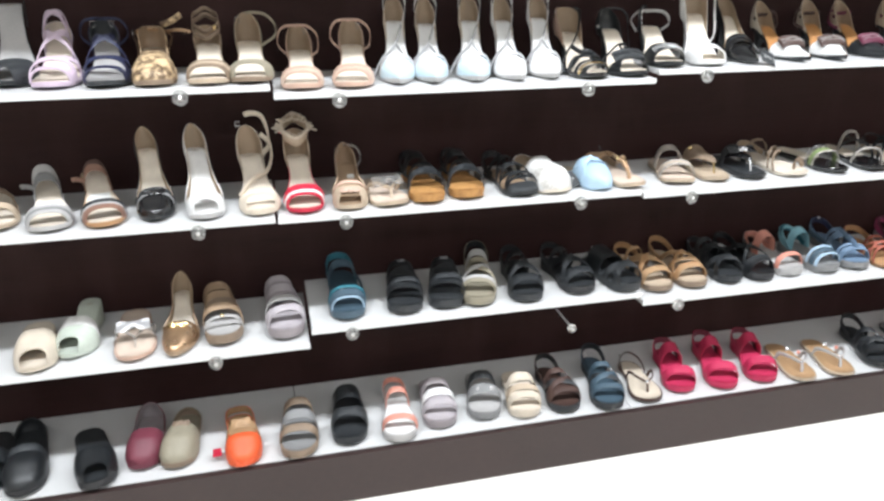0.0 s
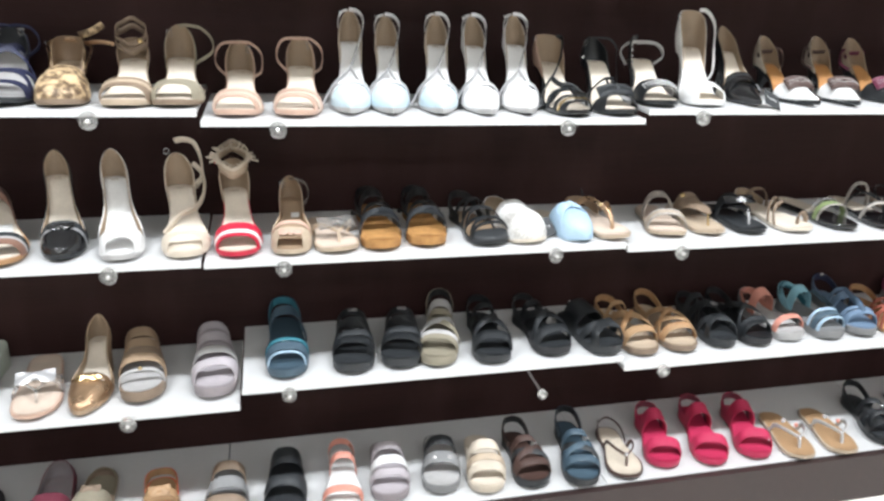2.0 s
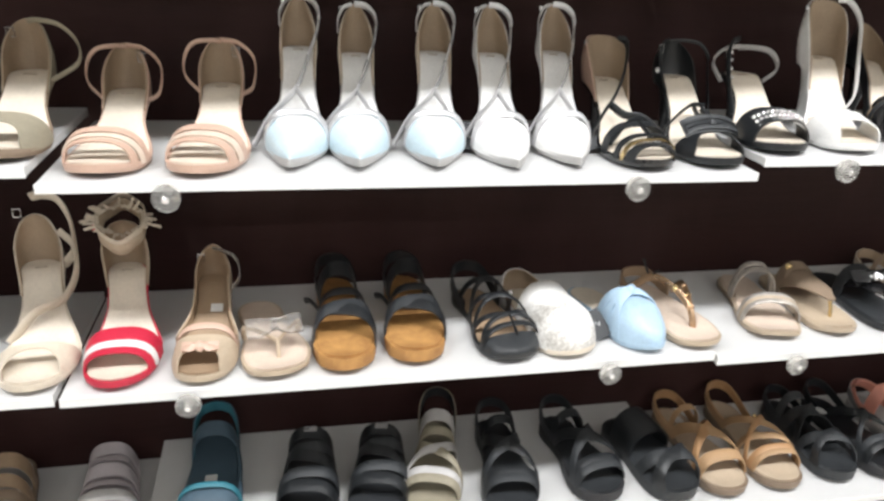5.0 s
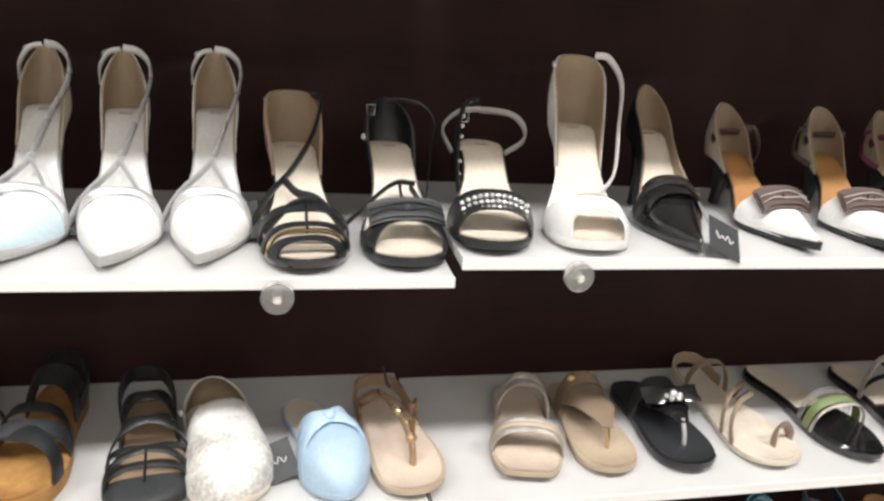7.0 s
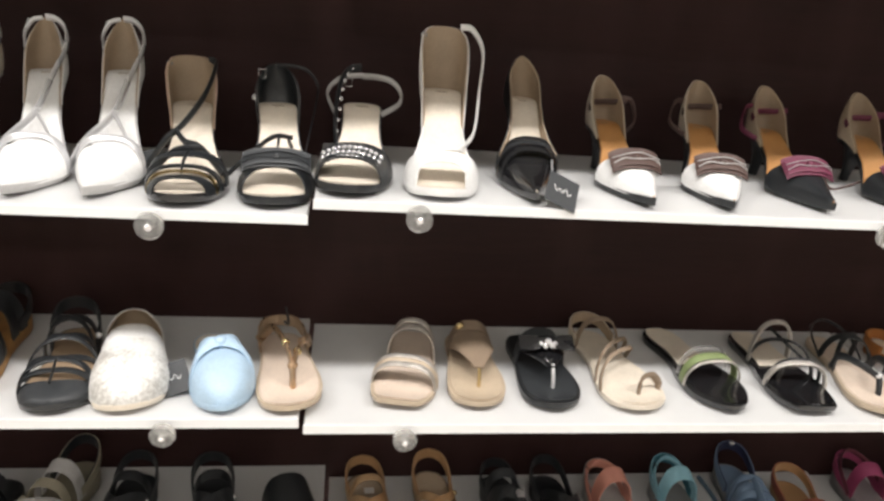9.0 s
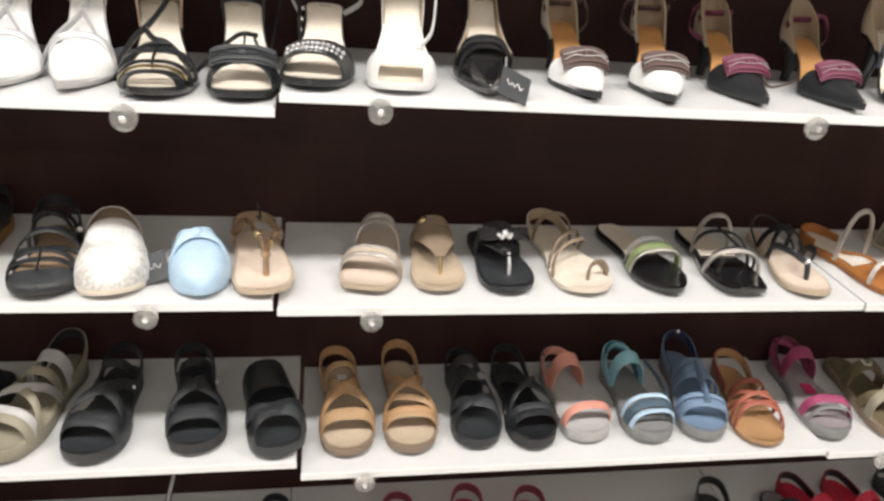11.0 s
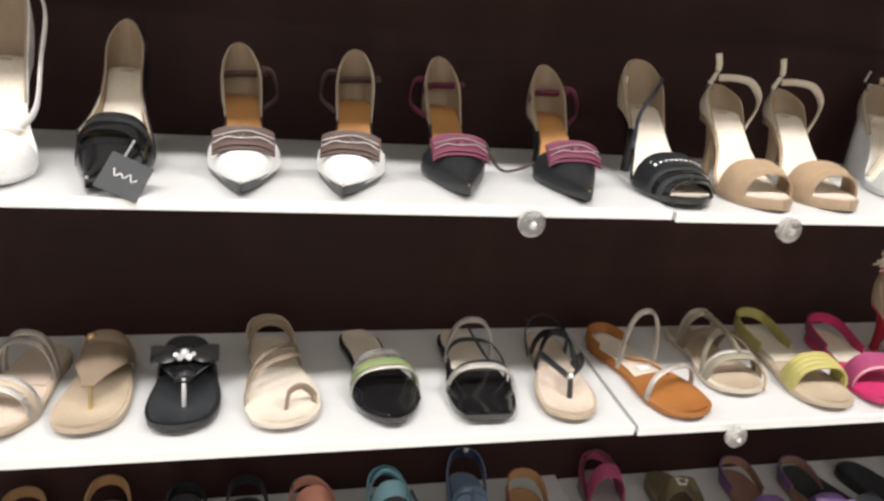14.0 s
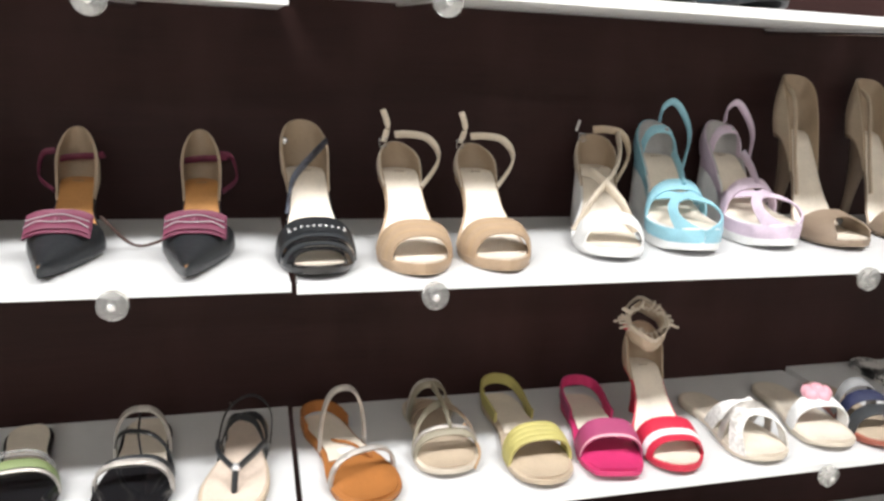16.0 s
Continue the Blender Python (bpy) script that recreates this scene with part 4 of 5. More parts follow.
shoe("pump", "white peep toe pump with a folded bow", -0.135, 1.861, 0.743, 8.5, 0.163, width=.039, rise=0.109, toe="round", heel="stiletto", sole="lightgrey", insole="white", features=[("vamp","white",.05,.34,.038),("bow","white",.30,.036,.022,.016),("counter","white","lining",.33,.055,0.0,.46)])
shoe("heeled_sandal", "cream peep toe heel with spiral ankle strap", -0.021, 1.861, 0.743, 6.5, 0.194, rise=0.080, heel="stiletto", sole="cream", insole="insole", features=[("vamp","cream",.07,.26,.036),("counter","cream","lining",.66,.066,0.0,.25),("cord","cream",[(.40,-1,.0),(.46,-.2,.025),(.55,.9,.018),(.66,1.7,.022),(.78,1.75,.036),(.86,1.1,.05)],.0075,.4),("loop","cream",1,1.7,.092,.0065,.84)])
shoe("heeled_sandal", "crimson band heeled sandal with fringed ankle cuff", 0.072, 1.861, 0.740, 2.0, 0.194, rise=0.074, heel="stiletto", sole="crimson", insole="insole", features=cuffed_sandal())
shoe("pump", "beige peep toe pump with a gathered bow", 0.170, 1.861, 0.740, -2.9, 0.200, width=.039, rise=0.048, heel="block", sole="beige", insole="fawn", features=[("vamp","beige",.05,.32,.036),("strap","nude",.33,.32,.008,.037),("bow","nude",.14,.03,.022,.014),("counter","beige","fawn",.34,.045,0.0,.38),("sticker",.62,.3,.004),("loop","clear",1,1.6,.04,.004)])
shoe("flat_sandal", "beige flat sandal with clear plastic bow", 0.271, 1.861, 0.740, 10.6, 0.200, sole="beige", insole="blush", features=[("thong","beige",.18,.5,.03),("bow","clear",.30,.036,.036,.03)])
shoe("flat_sandal", "black strappy sandal with cork footbed", 0.354, 1.862, 0.740, 0.7, 0.243, width=.042, plat=.022, sole="cork", insole="cork", features=[("strap","black",.22,.36,.030,.039),("strap","charcoal",.38,.26,.028,.041),("strap","black",.46,.44,.012,.046),("strap","black",.66,.74,.032,.050),("strap","charcoal",.78,.70,.026,.051),("counter","black","black",.72,.050),("cord","black",[(.5,-1,.01),(.56,-1.5,.018),(.62,-1.8,.012)],.005,.4,"strap_end")])
shoe("flat_sandal", "black strappy sandal with cork footbed", 0.449, 1.871, 0.740, -2.2, 0.234, width=.042, plat=.022, sole="cork", insole="cork", features=[("strap","black",.22,.36,.030,.039),("strap","charcoal",.38,.26,.028,.041),("strap","black",.46,.44,.012,.046),("strap","black",.66,.74,.032,.050),("strap","charcoal",.78,.70,.026,.051),("counter","black","black",.72,.050),("cord","black",[(.5,-1,.01),(.56,-1.5,.018),(.62,-1.8,.012)],.005,.4,"strap_end")])
shoe("flat_sandal", "black flat gladiator sandal with crossed thin straps", 0.587, 1.861, 0.740, 8.3, 0.208, sole="black", insole="fawn", features=[("vamp","charcoal",.0,.21,.024),("strap","black",.17,.17,.008,.032),("strap","black",.20,.34,.008,.036),("strap","black",.34,.20,.008,.036),("strap","black",.38,.54,.008,.046),("strap","black",.54,.38,.008,.046),("strap","black",.58,.74,.008,.052),("strap","black",.74,.58,.008,.052),("cord","black",[(.08,0,.024),(.16,0,.033),(.24,0,.04)],.003,.5),("counter","black","black",.70,.06),("stud","stone",.6,1.2,.03,.005,"buckle")])
shoe("mule", "white crackled leather closed toe mule", 0.673, 1.862, 0.740, 10.9, 0.200, toe="oval", width=.046, sole="insole", insole="insole", features=[("vamp","crackle",0,.58,.046),("strap","white",.53,.53,.018,.049),("strap","crackle",.58,.58,.012,.049),("counter","white","lining",.55,.035)])
shoe("mule", "sky blue closed toe mule with a twisted knot", 0.792, 1.861, 0.740, 14.6, 0.200, toe="almond", width=.040, sole="skyblue", insole="insole", features=[("vamp","skyblue",0,.56,.044),("strap","skyblue",.30,.50,.014,.051),("strap","skyblue",.50,.30,.014,.052),("strap","skyblue",.40,.40,.010,.050),("stud","skyblue",.40,0,.051,.009,"knot"),("tag",-.055,.06,.004,-14)])
shoe("flat_sandal", "beige flat thong sandal with rose gold beaded straps", 0.871, 1.861, 0.740, 8.5, 0.200, width=.042, toe="oval", sole="beige", insole="blush", features=[("cord","gold",[(.24,.1,-.002),(.26,.1,.012),(.31,.1,.024)],.006,.7,"toe_post"),("cord","gold",[(.30,.1,.024),(.44,.35,.038),(.60,.8,.034),(.72,1.1,.012)],.0065,.5),("cord","gold",[(.30,.1,.024),(.46,-.1,.042),(.66,-.5,.046),(.82,-1.05,.012)],.0065,.5),("stud","gold",.31,.1,.026,.007,"bead"),("stud","goldbar",.40,.28,.036,.006,"bead"),("stud","gold",.50,.5,.040,.006,"bead"),("stud","goldbar",.46,-.1,.044,.006,"bead"),("cord","black",[(.70,.0,.05),(.86,.3,.03),(.94,.3,.05)],.0022,.8,"tag_cord"),("counter","gold","fawn",.74,.03)])
shoe("flat_sandal", "beige slide sandal with glitter bands and heel loop", 1.007, 1.888, 0.732, -11.1, 0.200, toe="square", sole="beige", insole="blush", features=[("strap","silver",.21,.23,.009,.034),("strap","beige",.245,.265,.007,.036),("strap","silver",.28,.30,.008,.038),("strap","silver",.60,.60,.008,.052),("strap","silver",.66,.66,.008,.056),("pad","blush",.50,.985)])
shoe("thong_sandal", "beige flat thong sandal with a wide taupe band", 1.117, 1.884, 0.732, -1.3, 0.200, width=.040, toe="oval", sole="beige", insole="beige", features=[("fan","taupe",.24,.70,.040),("cord","goldbar",[(.22,.05,-.002),(.24,.05,.014),(.27,.03,.029)],.0032,.8,"toe_post"),("strap","taupe",.70,.70,.018,.046),("stud","goldbar",.70,-.55,.044,.007,"buckle")])
shoe("thong_sandal", "black thong sandal with jewelled bow band", 1.224, 1.880, 0.732, 1.8, 0.200, width=.042, toe="oval", plat=.013, sole="black", insole="charcoal", features=[("fan","patent",.26,.64,.040),("cord","silverlea",[(.22,.05,-.002),(.24,.05,.014),(.29,.03,.031)],.0036,.8,"toe_post"),("strap","charcoal",.60,.60,.020,.046),("bow","patent",.46,.046,.040,.026)]+[("stud","stone",.43+.035*math.sin(k_*1.05),.26*math.cos(k_*1.05),.047,.0042,"crystal") for k_ in range(6)]+[("stud","stone",.43,0,.050,.006,"crystal")])
shoe("flat_sandal", "beige toe ring sandal with taupe bands", 1.347, 1.876, 0.732, 5.9, 0.225, width=.046, sole="insole", insole="insole", features=[("strap","taupe",.56,.30,.007,.036),("strap","taupe",.62,.40,.007,.042),("cord","taupe",[(.15,.05,0),(.17,.15,.022),(.19,.5,.026),(.20,.8,.012),(.20,.85,0)],.006,.4,"toe_ring"),("strap","taupe",.74,.80,.008,.048),("counter","cream","lining",.80,.035)])
shoe("mule", "black toe mule with iridescent green strap", 1.481, 1.875, 0.732, 7.5, 0.236, toe="almond", sole="patent", insole="patent", features=[("strap","green",.34,.36,.012,.036),("strap","silver",.29,.31,.004,.034),("strap","clear",.40,.43,.008,.041),("pad","insole",.50,.985)])
shoe("flat_sandal", "black square toe sandal with silver braided straps", 1.599, 1.873, 0.732, -1.0, 0.227, toe="square", sole="patent", insole="patent", features=[("strap","silver",.27,.31,.008,.036,"strap",.004),("strap","black",.34,.30,.006,.038),("strap","black",.44,.60,.006,.046),("strap","silver",.64,.62,.007,.064,"strap",.004),("cord","black",[(.34,.2,.038),(.50,.0,.045),(.72,-.1,.05)],.003,.4),("pad","insole",.50,.985)])
shoe("thong_sandal", "beige flat thong sandal with black straps and pearl", 1.710, 1.865, 0.731, -7.5, 0.229, width=.040, sole="beige", insole="blush", features=[("thong","black",.2,.58,.034,.0062,"stone"),("strap","black",.56,.70,.010,.046),("strap","black",.72,.56,.010,.047),("ankle","black",.045,0,.034,.034,.003)])
shoe("flat_sandal", "rust suede flat sandal with silver toe and ankle straps", 1.891, 1.861, 0.729, 14.8, 0.227, toe="round", sole="rust", insole="rust", features=[("strap","silver",.30,.26,.007,.036,"strap",.004),("strap","silver",.58,.62,.006,.088,"strap",.004),("pad","insole",.46,.985),("cord","rust",[(.40,.6,.004),(.52,.2,.012),(.66,-.3,.004)],.003,.5),("sticker",.52,0,.005,.026,.012),("counter","rust","rust",.82,.02)])
shoe("flat_sandal", "grey beige flat sandal with knotted straps", 1.995, 1.908, 0.731, 0.9, 0.200, sole="cream", insole="beige", features=[("strap","khaki",.20,.22,.010,.034),("strap","silver",.25,.27,.005,.037),("strap","taupe",.34,.62,.012,.046),("strap","khaki",.62,.34,.012,.047),("strap","khaki",.70,.72,.010,.054),("strap","silver",.76,.76,.005,.055),("cord","khaki",[(.24,.1,.037),(.45,.1,.050),(.70,.05,.054)],.006,.4),("cord","camel",[(.30,.6,.034),(.15,1.05,.01),(.04,1.2,-.008)],.0022,.8,"loose_thread")])
shoe("flat_sandal", "beige flat sandal with yellow braided band", 2.116, 1.864, 0.729, -0.0, 0.238, sole="beige", insole="beige", features=[("strap","yellow",.22,.22,.008,.034,"strap",.004),("strap","yellow",.255,.255,.008,.036,"strap",.004),("strap","yellow",.29,.29,.008,.038,"strap",.004),("strap","yellow",.325,.325,.008,.039,"strap",.004),("counter","yellow","yellow",.66,.040),("pad","insole",.50,.985)])
shoe("flat_sandal", "fuchsia flat sandal with perforated band", 2.212, 1.865, 0.729, -9.2, 0.218, toe="square", sole="fuchsia", insole="fuchsia", features=[("strap","magenta",.27,.27,.050,.036),("strap","pink",.20,.20,.003,.033),("counter","magenta","fuchsia",.66,.038),("pad","insole",.50,.985)])
shoe("heeled_sandal", "crimson heeled sandal with white band and fringed cuff", 2.309, 1.861, 0.729, -5.9, 0.194, rise=0.073, heel="stiletto", sole="crimson", insole="insole", features=cuffed_sandal())
shoe("flat_sandal", "white slide sandal with silver crossed bands", 2.453, 1.861, 0.729, 3.7, 0.200, sole="cream", insole="insole", features=[("strap","crackle",.22,.48,.040,.042),("strap","crackle",.48,.22,.040,.044),("strap","silver",.35,.35,.012,.047)])
shoe("flat_sandal", "cream slide sandal with a pink flower", 2.576, 1.874, 0.730, -5.4, 0.200, sole="cream", insole="insole", features=[("strap","white",.30,.32,.034,.04)]+[("stud","pink",.38+.05*math.sin(k_*1.26),.35*math.cos(k_*1.26),.045,.012,"petal") for k_ in range(5)]+[("stud","pink",.38,0,.052,.010,"petal")])
shoe("flat_sandal", "navy and grey banded flat sandal with red edge", 2.665, 1.861, 0.729, -5.8, 0.200, sole="brick", insole="beige", features=[("strap","charcoal",.22,.24,.02,.034),("strap","navy",.36,.40,.02,.042),("strap","grey",.52,.52,.016,.05)])
shoe("slide_sandal", "black and white printed slide sandal on the shelf", 2.86, 1.885, 0.736, 4, 0.24, toe="oval", sole="zebra", insole="zebra", features=[("strap","zebra",.38,.38,.07,.045)])
shoe("flat_sandal", "black flat sandal with two bands", 2.99, 1.866, 0.736, 4, 0.235, sole="black", insole="grey", features=[("strap","black",.22,.24,.03,.034),("strap","black",.5,.5,.03,.05)])
shoe("mule", "cream slide mule with a broad band", -0.533, 1.861, 0.425, 11.1, 0.238, toe="oval", sole="cream", insole="insole", features=[("vamp","cream",.05,.52,.044)])
shoe("mule", "mint slide mule with folded band", -0.475, 1.902, 0.427, -5.8, 0.217, rise=0.039, sole="mint", insole="mint", toe="almond", features=[("vamp","mint",.05,.40,.044),("strap","white",.4,.34,.02,.046)])
shoe("flat_sandal", "beige flat sandal with clear and silver bow", -0.331, 1.861, 0.425, 6.6, 0.250, toe="oval", sole="nude", insole="blush", features=[("thong","clear",.2,.5,.03),("bow","silverlea",.34,.04,.036,.03),("strap","clear",.34,.34,.03,.042)])
shoe("pump", "gold brown pointed flat with knotted gold bow", -0.245, 1.861, 0.425, -4.1, 0.197, width=.039, rise=0.064, toe="almond", sole="fawn", insole="insole", heel="block", features=[("vamp","gold",0,.30,.036),("strap","gold",.29,.29,.008,.038),("bow","goldbar",.25,.038,.022,.013),("counter","fawn","lining",.32,.052,0.0,.46)])
shoe("platform_sandal", "tan slide sandal with three bands", -0.134, 1.885, 0.428, 7.0, 0.245, toe="oval", width=.045, plat=.026, sole="taupe", insole="lightgrey", features=[("strap","lightgrey",.18,.18,.008,.032),("strap","fawn",.30,.36,.030,.041),("strap","taupe",.44,.42,.016,.045),("strap","fawn",.52,.58,.030,.048),("strap","fawn",.72,.74,.034,.050),("stud","goldbar",.18,0,.034,.005)])
shoe("platform_sandal", "pale mauve slide sandal with silver edged bands", 0.008, 1.879, 0.427, 3.8, 0.250, toe="oval", width=.046, plat=.026, sole="mauve", insole="ash", features=[("strap","ash",.16,.26,.022,.036),("strap","ash",.26,.16,.020,.037),("strap","lightgrey",.36,.40,.026,.043),("strap","mauve",.47,.49,.008,.045),("strap","ash",.56,.60,.030,.048),("strap","mauve",.67,.69,.008,.049),("strap","ash",.76,.78,.028,.050)])
shoe("sport_sandal", "slate blue sport sandal with light edged toe band", 0.154, 1.875, 0.461, -0.4, 0.250, toe="oval", plat=.022, sole="slate", insole="slate", features=[("strap","slate",.19,.19,.030,.036),("strap","skyblue",.12,.12,.005,.030),("strap","teal",.26,.27,.008,.041),("cord","slate",[(.3,.95,.01),(.5,1.02,.018),(.68,1.0,.02)],.006,.5),("strap","slate",.72,.72,.034,.054),("counter","slate","teal",.70,.065),("sticker",.46,-.1,.005,.018,.026)])
shoe("platform_sandal", "black slide sandal with broad crossed bands", 0.291, 1.872, 0.461, -5.1, 0.214, toe="oval", width=.045, plat=.024, sole="charcoal", insole="charcoal", features=[("strap","black",.20,.26,.026,.038),("strap","charcoal",.36,.32,.024,.043),("strap","black",.40,.58,.026,.046),("strap","charcoal",.62,.52,.024,.048),("strap","black",.72,.74,.026,.050),("sticker",.74,0,.054,.02,.012,MATS["silverlea"],"metal_plate")])
shoe("platform_sandal", "black slide sandal with broad crossed bands", 0.394, 1.877, 0.461, -9.3, 0.200, toe="oval", width=.045, plat=.024, sole="charcoal", insole="charcoal", features=[("strap","black",.20,.26,.026,.038),("strap","charcoal",.36,.32,.024,.043),("strap","black",.40,.58,.026,.046),("strap","charcoal",.62,.52,.024,.048),("strap","black",.72,.74,.026,.050),("sticker",.74,0,.054,.02,.012,MATS["silverlea"],"metal_plate")])
shoe("sport_sandal", "khaki grey sandal with braided bands and heel strap", 0.472, 1.872, 0.461, -14.2, 0.250, plat=.024, sole="khaki", insole="khaki", features=[("strap","khaki",.17,.18,.014,.034),("strap","lightgrey",.22,.24,.012,.037),("strap","khaki",.28,.50,.014,.043),("strap","lightgrey",.50,.30,.014,.045),("strap","khaki",.56,.56,.014,.048),("strap","lightgrey",.70,.70,.020,.052),("counter","khaki","black",.70,.065)])
shoe("sport_sandal", "black sandal with crossed bands and heel strap", 0.604, 1.864, 0.460, -4.9, 0.222, plat=.022, sole="charcoal", insole="charcoal", features=[("strap","charcoal",.16,.18,.016,.034),("strap","black",.21,.23,.014,.037),("strap","black",.28,.62,.020,.046),("strap","charcoal",.62,.28,.020,.047),("strap","black",.74,.70,.014,.05),("counter","black","black",.70,.055),("stud","stone",.64,1.03,.016,.004,"buckle")])
shoe("sport_sandal", "black sandal with crossed bands and tall heel strap", 0.761, 1.875, 0.461, 7.8, 0.206, plat=.022, sole="rubber", insole="charcoal", features=[("strap","charcoal",.16,.18,.016,.034),("strap","black",.21,.23,.014,.037),("strap","black",.28,.62,.020,.046),("strap","charcoal",.62,.28,.020,.047),("strap","black",.74,.70,.014,.05),("counter","black","black",.70,.055),("stud","stone",.64,1.03,.016,.004,"buckle")])
shoe("platform_sandal", "black slide sandal with white label on its footbed", 0.888, 1.861, 0.460, 12.7, 0.200, toe="oval", width=.045, plat=.024, sole="charcoal", insole="charcoal", features=[("strap","charcoal",.16,.32,.030,.039),("strap","black",.32,.16,.030,.041),("strap","black",.66,.66,.085,.046),("sticker",.80,-.1,.046,.032,.014)])
shoe("flat_sandal", "tan sandal with crossed bands", 0.993, 1.884, 0.436, 4.5, 0.231, plat=.018, sole="taupe", insole="beige", features=[("strap","camel",.20,.22,.020,.036),("strap","camel",.28,.60,.020,.046),("strap","tan",.60,.30,.020,.047),("strap","camel",.72,.70,.010,.05),("counter","camel","tan",.70,.045),("sticker",.80,.2,.005,.016,.014)])
shoe("flat_sandal", "tan sandal with gathered crossed bands", 1.095, 1.884, 0.436, 1.2, 0.238, plat=.018, sole="taupe", insole="beige", features=[("strap","camel",.18,.20,.010,.034),("strap","tan",.22,.24,.010,.037),("strap","camel",.26,.40,.012,.041),("strap","camel",.30,.62,.014,.046),("strap","tan",.60,.34,.012,.047),("counter","camel","tan",.70,.055),("stud","goldbar",.66,1.05,.02,.005,"buckle")])
shoe("sport_sandal", "black leather sandal with wide folded bands", 1.207, 1.889, 0.436, 0.8, 0.214, plat=.022, width=.042, sole="charcoal", insole="charcoal", features=[("strap","charcoal",.18,.34,.026,.038),("strap","black",.36,.20,.024,.040),("strap","charcoal",.46,.62,.028,.048),("strap","black",.64,.48,.024,.050),("strap","charcoal",.74,.74,.022,.052),("counter","charcoal","black",.74,.04),("sticker",.52,.5,.05,.014,.02,MATS["silverlea"],"metal_plate")])
shoe("sport_sandal", "black leather sandal with crossing bands", 1.305, 1.882, 0.436, 3.6, 0.221, plat=.022, width=.042, sole="rubber", insole="black", features=[("strap","black",.17,.17,.016,.034),("strap","charcoal",.21,.22,.014,.037),("strap","black",.26,.66,.026,.046),("strap","charcoal",.60,.28,.012,.048),("counter","black","black",.68,.05)])
shoe("sport_sandal", "coral banded sandal with pale footbed", 1.403, 1.893, 0.436, 4.8, 0.200, plat=.024, sole="lightgrey", insole="lightgrey", features=[("strap","coral",.18,.18,.022,.034),("strap","coral",.70,.70,.036,.056),("counter","grey","coral",.76,.045),("ankle","coral",.05,0,.036,.036,.006)])
shoe("sport_sandal", "teal sport sandal with light blue edges", 1.516, 1.885, 0.436, 2.2, 0.207, plat=.024, sole="grey", insole="grey", features=[("strap","skyblue",.13,.13,.008,.030),("strap","slate",.20,.20,.022,.036),("strap","skyblue",.27,.28,.007,.04),("strap","aqua",.72,.72,.034,.056),("counter","aqua","teal",.74,.06),("ankle","aqua",.06,0,.033,.034,.006),("cord","slate",[(.3,.8,.03),(.5,1.05,.04),(.7,1.0,.05)],.006,.4)])
shoe("sport_sandal", "denim blue sandal with woven bands", 1.609, 1.885, 0.436, -10.3, 0.247, plat=.022, sole="grey", insole="denim", features=[("strap","denim",.17,.17,.016,.034),("strap","denim",.23,.25,.008,.038),("cord","denim",[(.16,.0,.036),(.32,.0,.043),(.56,.0,.051)],.011,.4),("strap","denim",.42,.46,.012,.046),("strap","denim",.52,.50,.012,.049),("strap","denim",.58,.60,.010,.051),("counter","denim","navy",.68,.060),("stud","stone",.975,0,.052,.005,"buckle")])
shoe("flat_sandal", "brick red flat sandal with braided bands", 1.712, 1.865, 0.435, -9.3, 0.229, sole="tan", insole="tan", features=[("strap","brick",.22,.36,.008,.037),("strap","brick",.36,.22,.008,.038),("strap","brick",.30,.46,.008,.042),("strap","brick",.46,.30,.008,.043),("strap","brick",.52,.52,.010,.047),("counter","brick","tan",.62,.045),("stud","goldbar",.62,1.0,.02,.004,"buckle")])
shoe("sport_sandal", "magenta sport sandal with grey sole", 1.860, 1.883, 0.427, -7.4, 0.241, plat=.024, sole="grey", insole="mauve", features=[("strap","magenta",.20,.22,.024,.036),("strap","grey",.13,.13,.006,.03),("strap","magenta",.70,.70,.034,.056),("counter","magenta","magenta",.74,.045),("ankle","maroon",.058,0,.033,.034,.006),("sticker",.5,0,.004,.022,.03,MATS["fuchsia"],"insole_mark")])
shoe("slide_sandal", "olive slide sandal with square buckle", 1.993, 1.870, 0.426, -5.7, 0.242, toe="oval", width=.042, plat=.020, sole="taupe", insole="olive", features=[("strap","olive",.20,.34,.030,.040),("strap","khaki",.34,.24,.020,.042),("cord","olive",[(.30,.1,.044),(.45,.05,.048),(.60,.0,.05)],.008,.4),("strap","olive",.62,.62,.036,.050),("sticker",.62,-.2,.054,.020,.018)]+[("sticker",.62,-.2,.0548,.011,.009,MATS["olive"],"buckle_hole")])
shoe("flat_sandal", "purple flat sandal with a bow", 2.135, 1.878, 0.427, -8.1, 0.234, sole="walnut", insole="walnut", features=[("strap","purple",.20,.22,.012,.035),("strap","purple",.26,.28,.014,.039),("bow","purple",.34,.045,.036,.026),("strap","purple",.36,.36,.020,.043),("strap","purple",.44,.44,.014,.045),("counter","purple","walnut",.72,.03)])
shoe("flat_sandal", "purple flat sandal with a bow", 2.246, 1.877, 0.427, -10.7, 0.226, sole="walnut", insole="walnut", features=[("strap","purple",.20,.22,.012,.035),("strap","purple",.26,.28,.014,.039),("bow","purple",.34,.045,.036,.026),("strap","purple",.36,.36,.020,.043),("strap","purple",.44,.44,.014,.045),("counter","purple","walnut",.72,.03)])
shoe("slide_sandal", "black slide sandal with a broad band", 2.34, 1.872, 0.426, 14, 0.235, toe="oval", plat=.02, sole="black", insole="charcoal", features=[("strap","black",.3,.32,.06,.044)])
shoe("slide_sandal", "black slide sandal with a broad band", 2.46, 1.872, 0.426, 12, 0.235, toe="oval", plat=.02, sole="black", insole="charcoal", features=[("strap","black",.3,.32,.06,.044)])
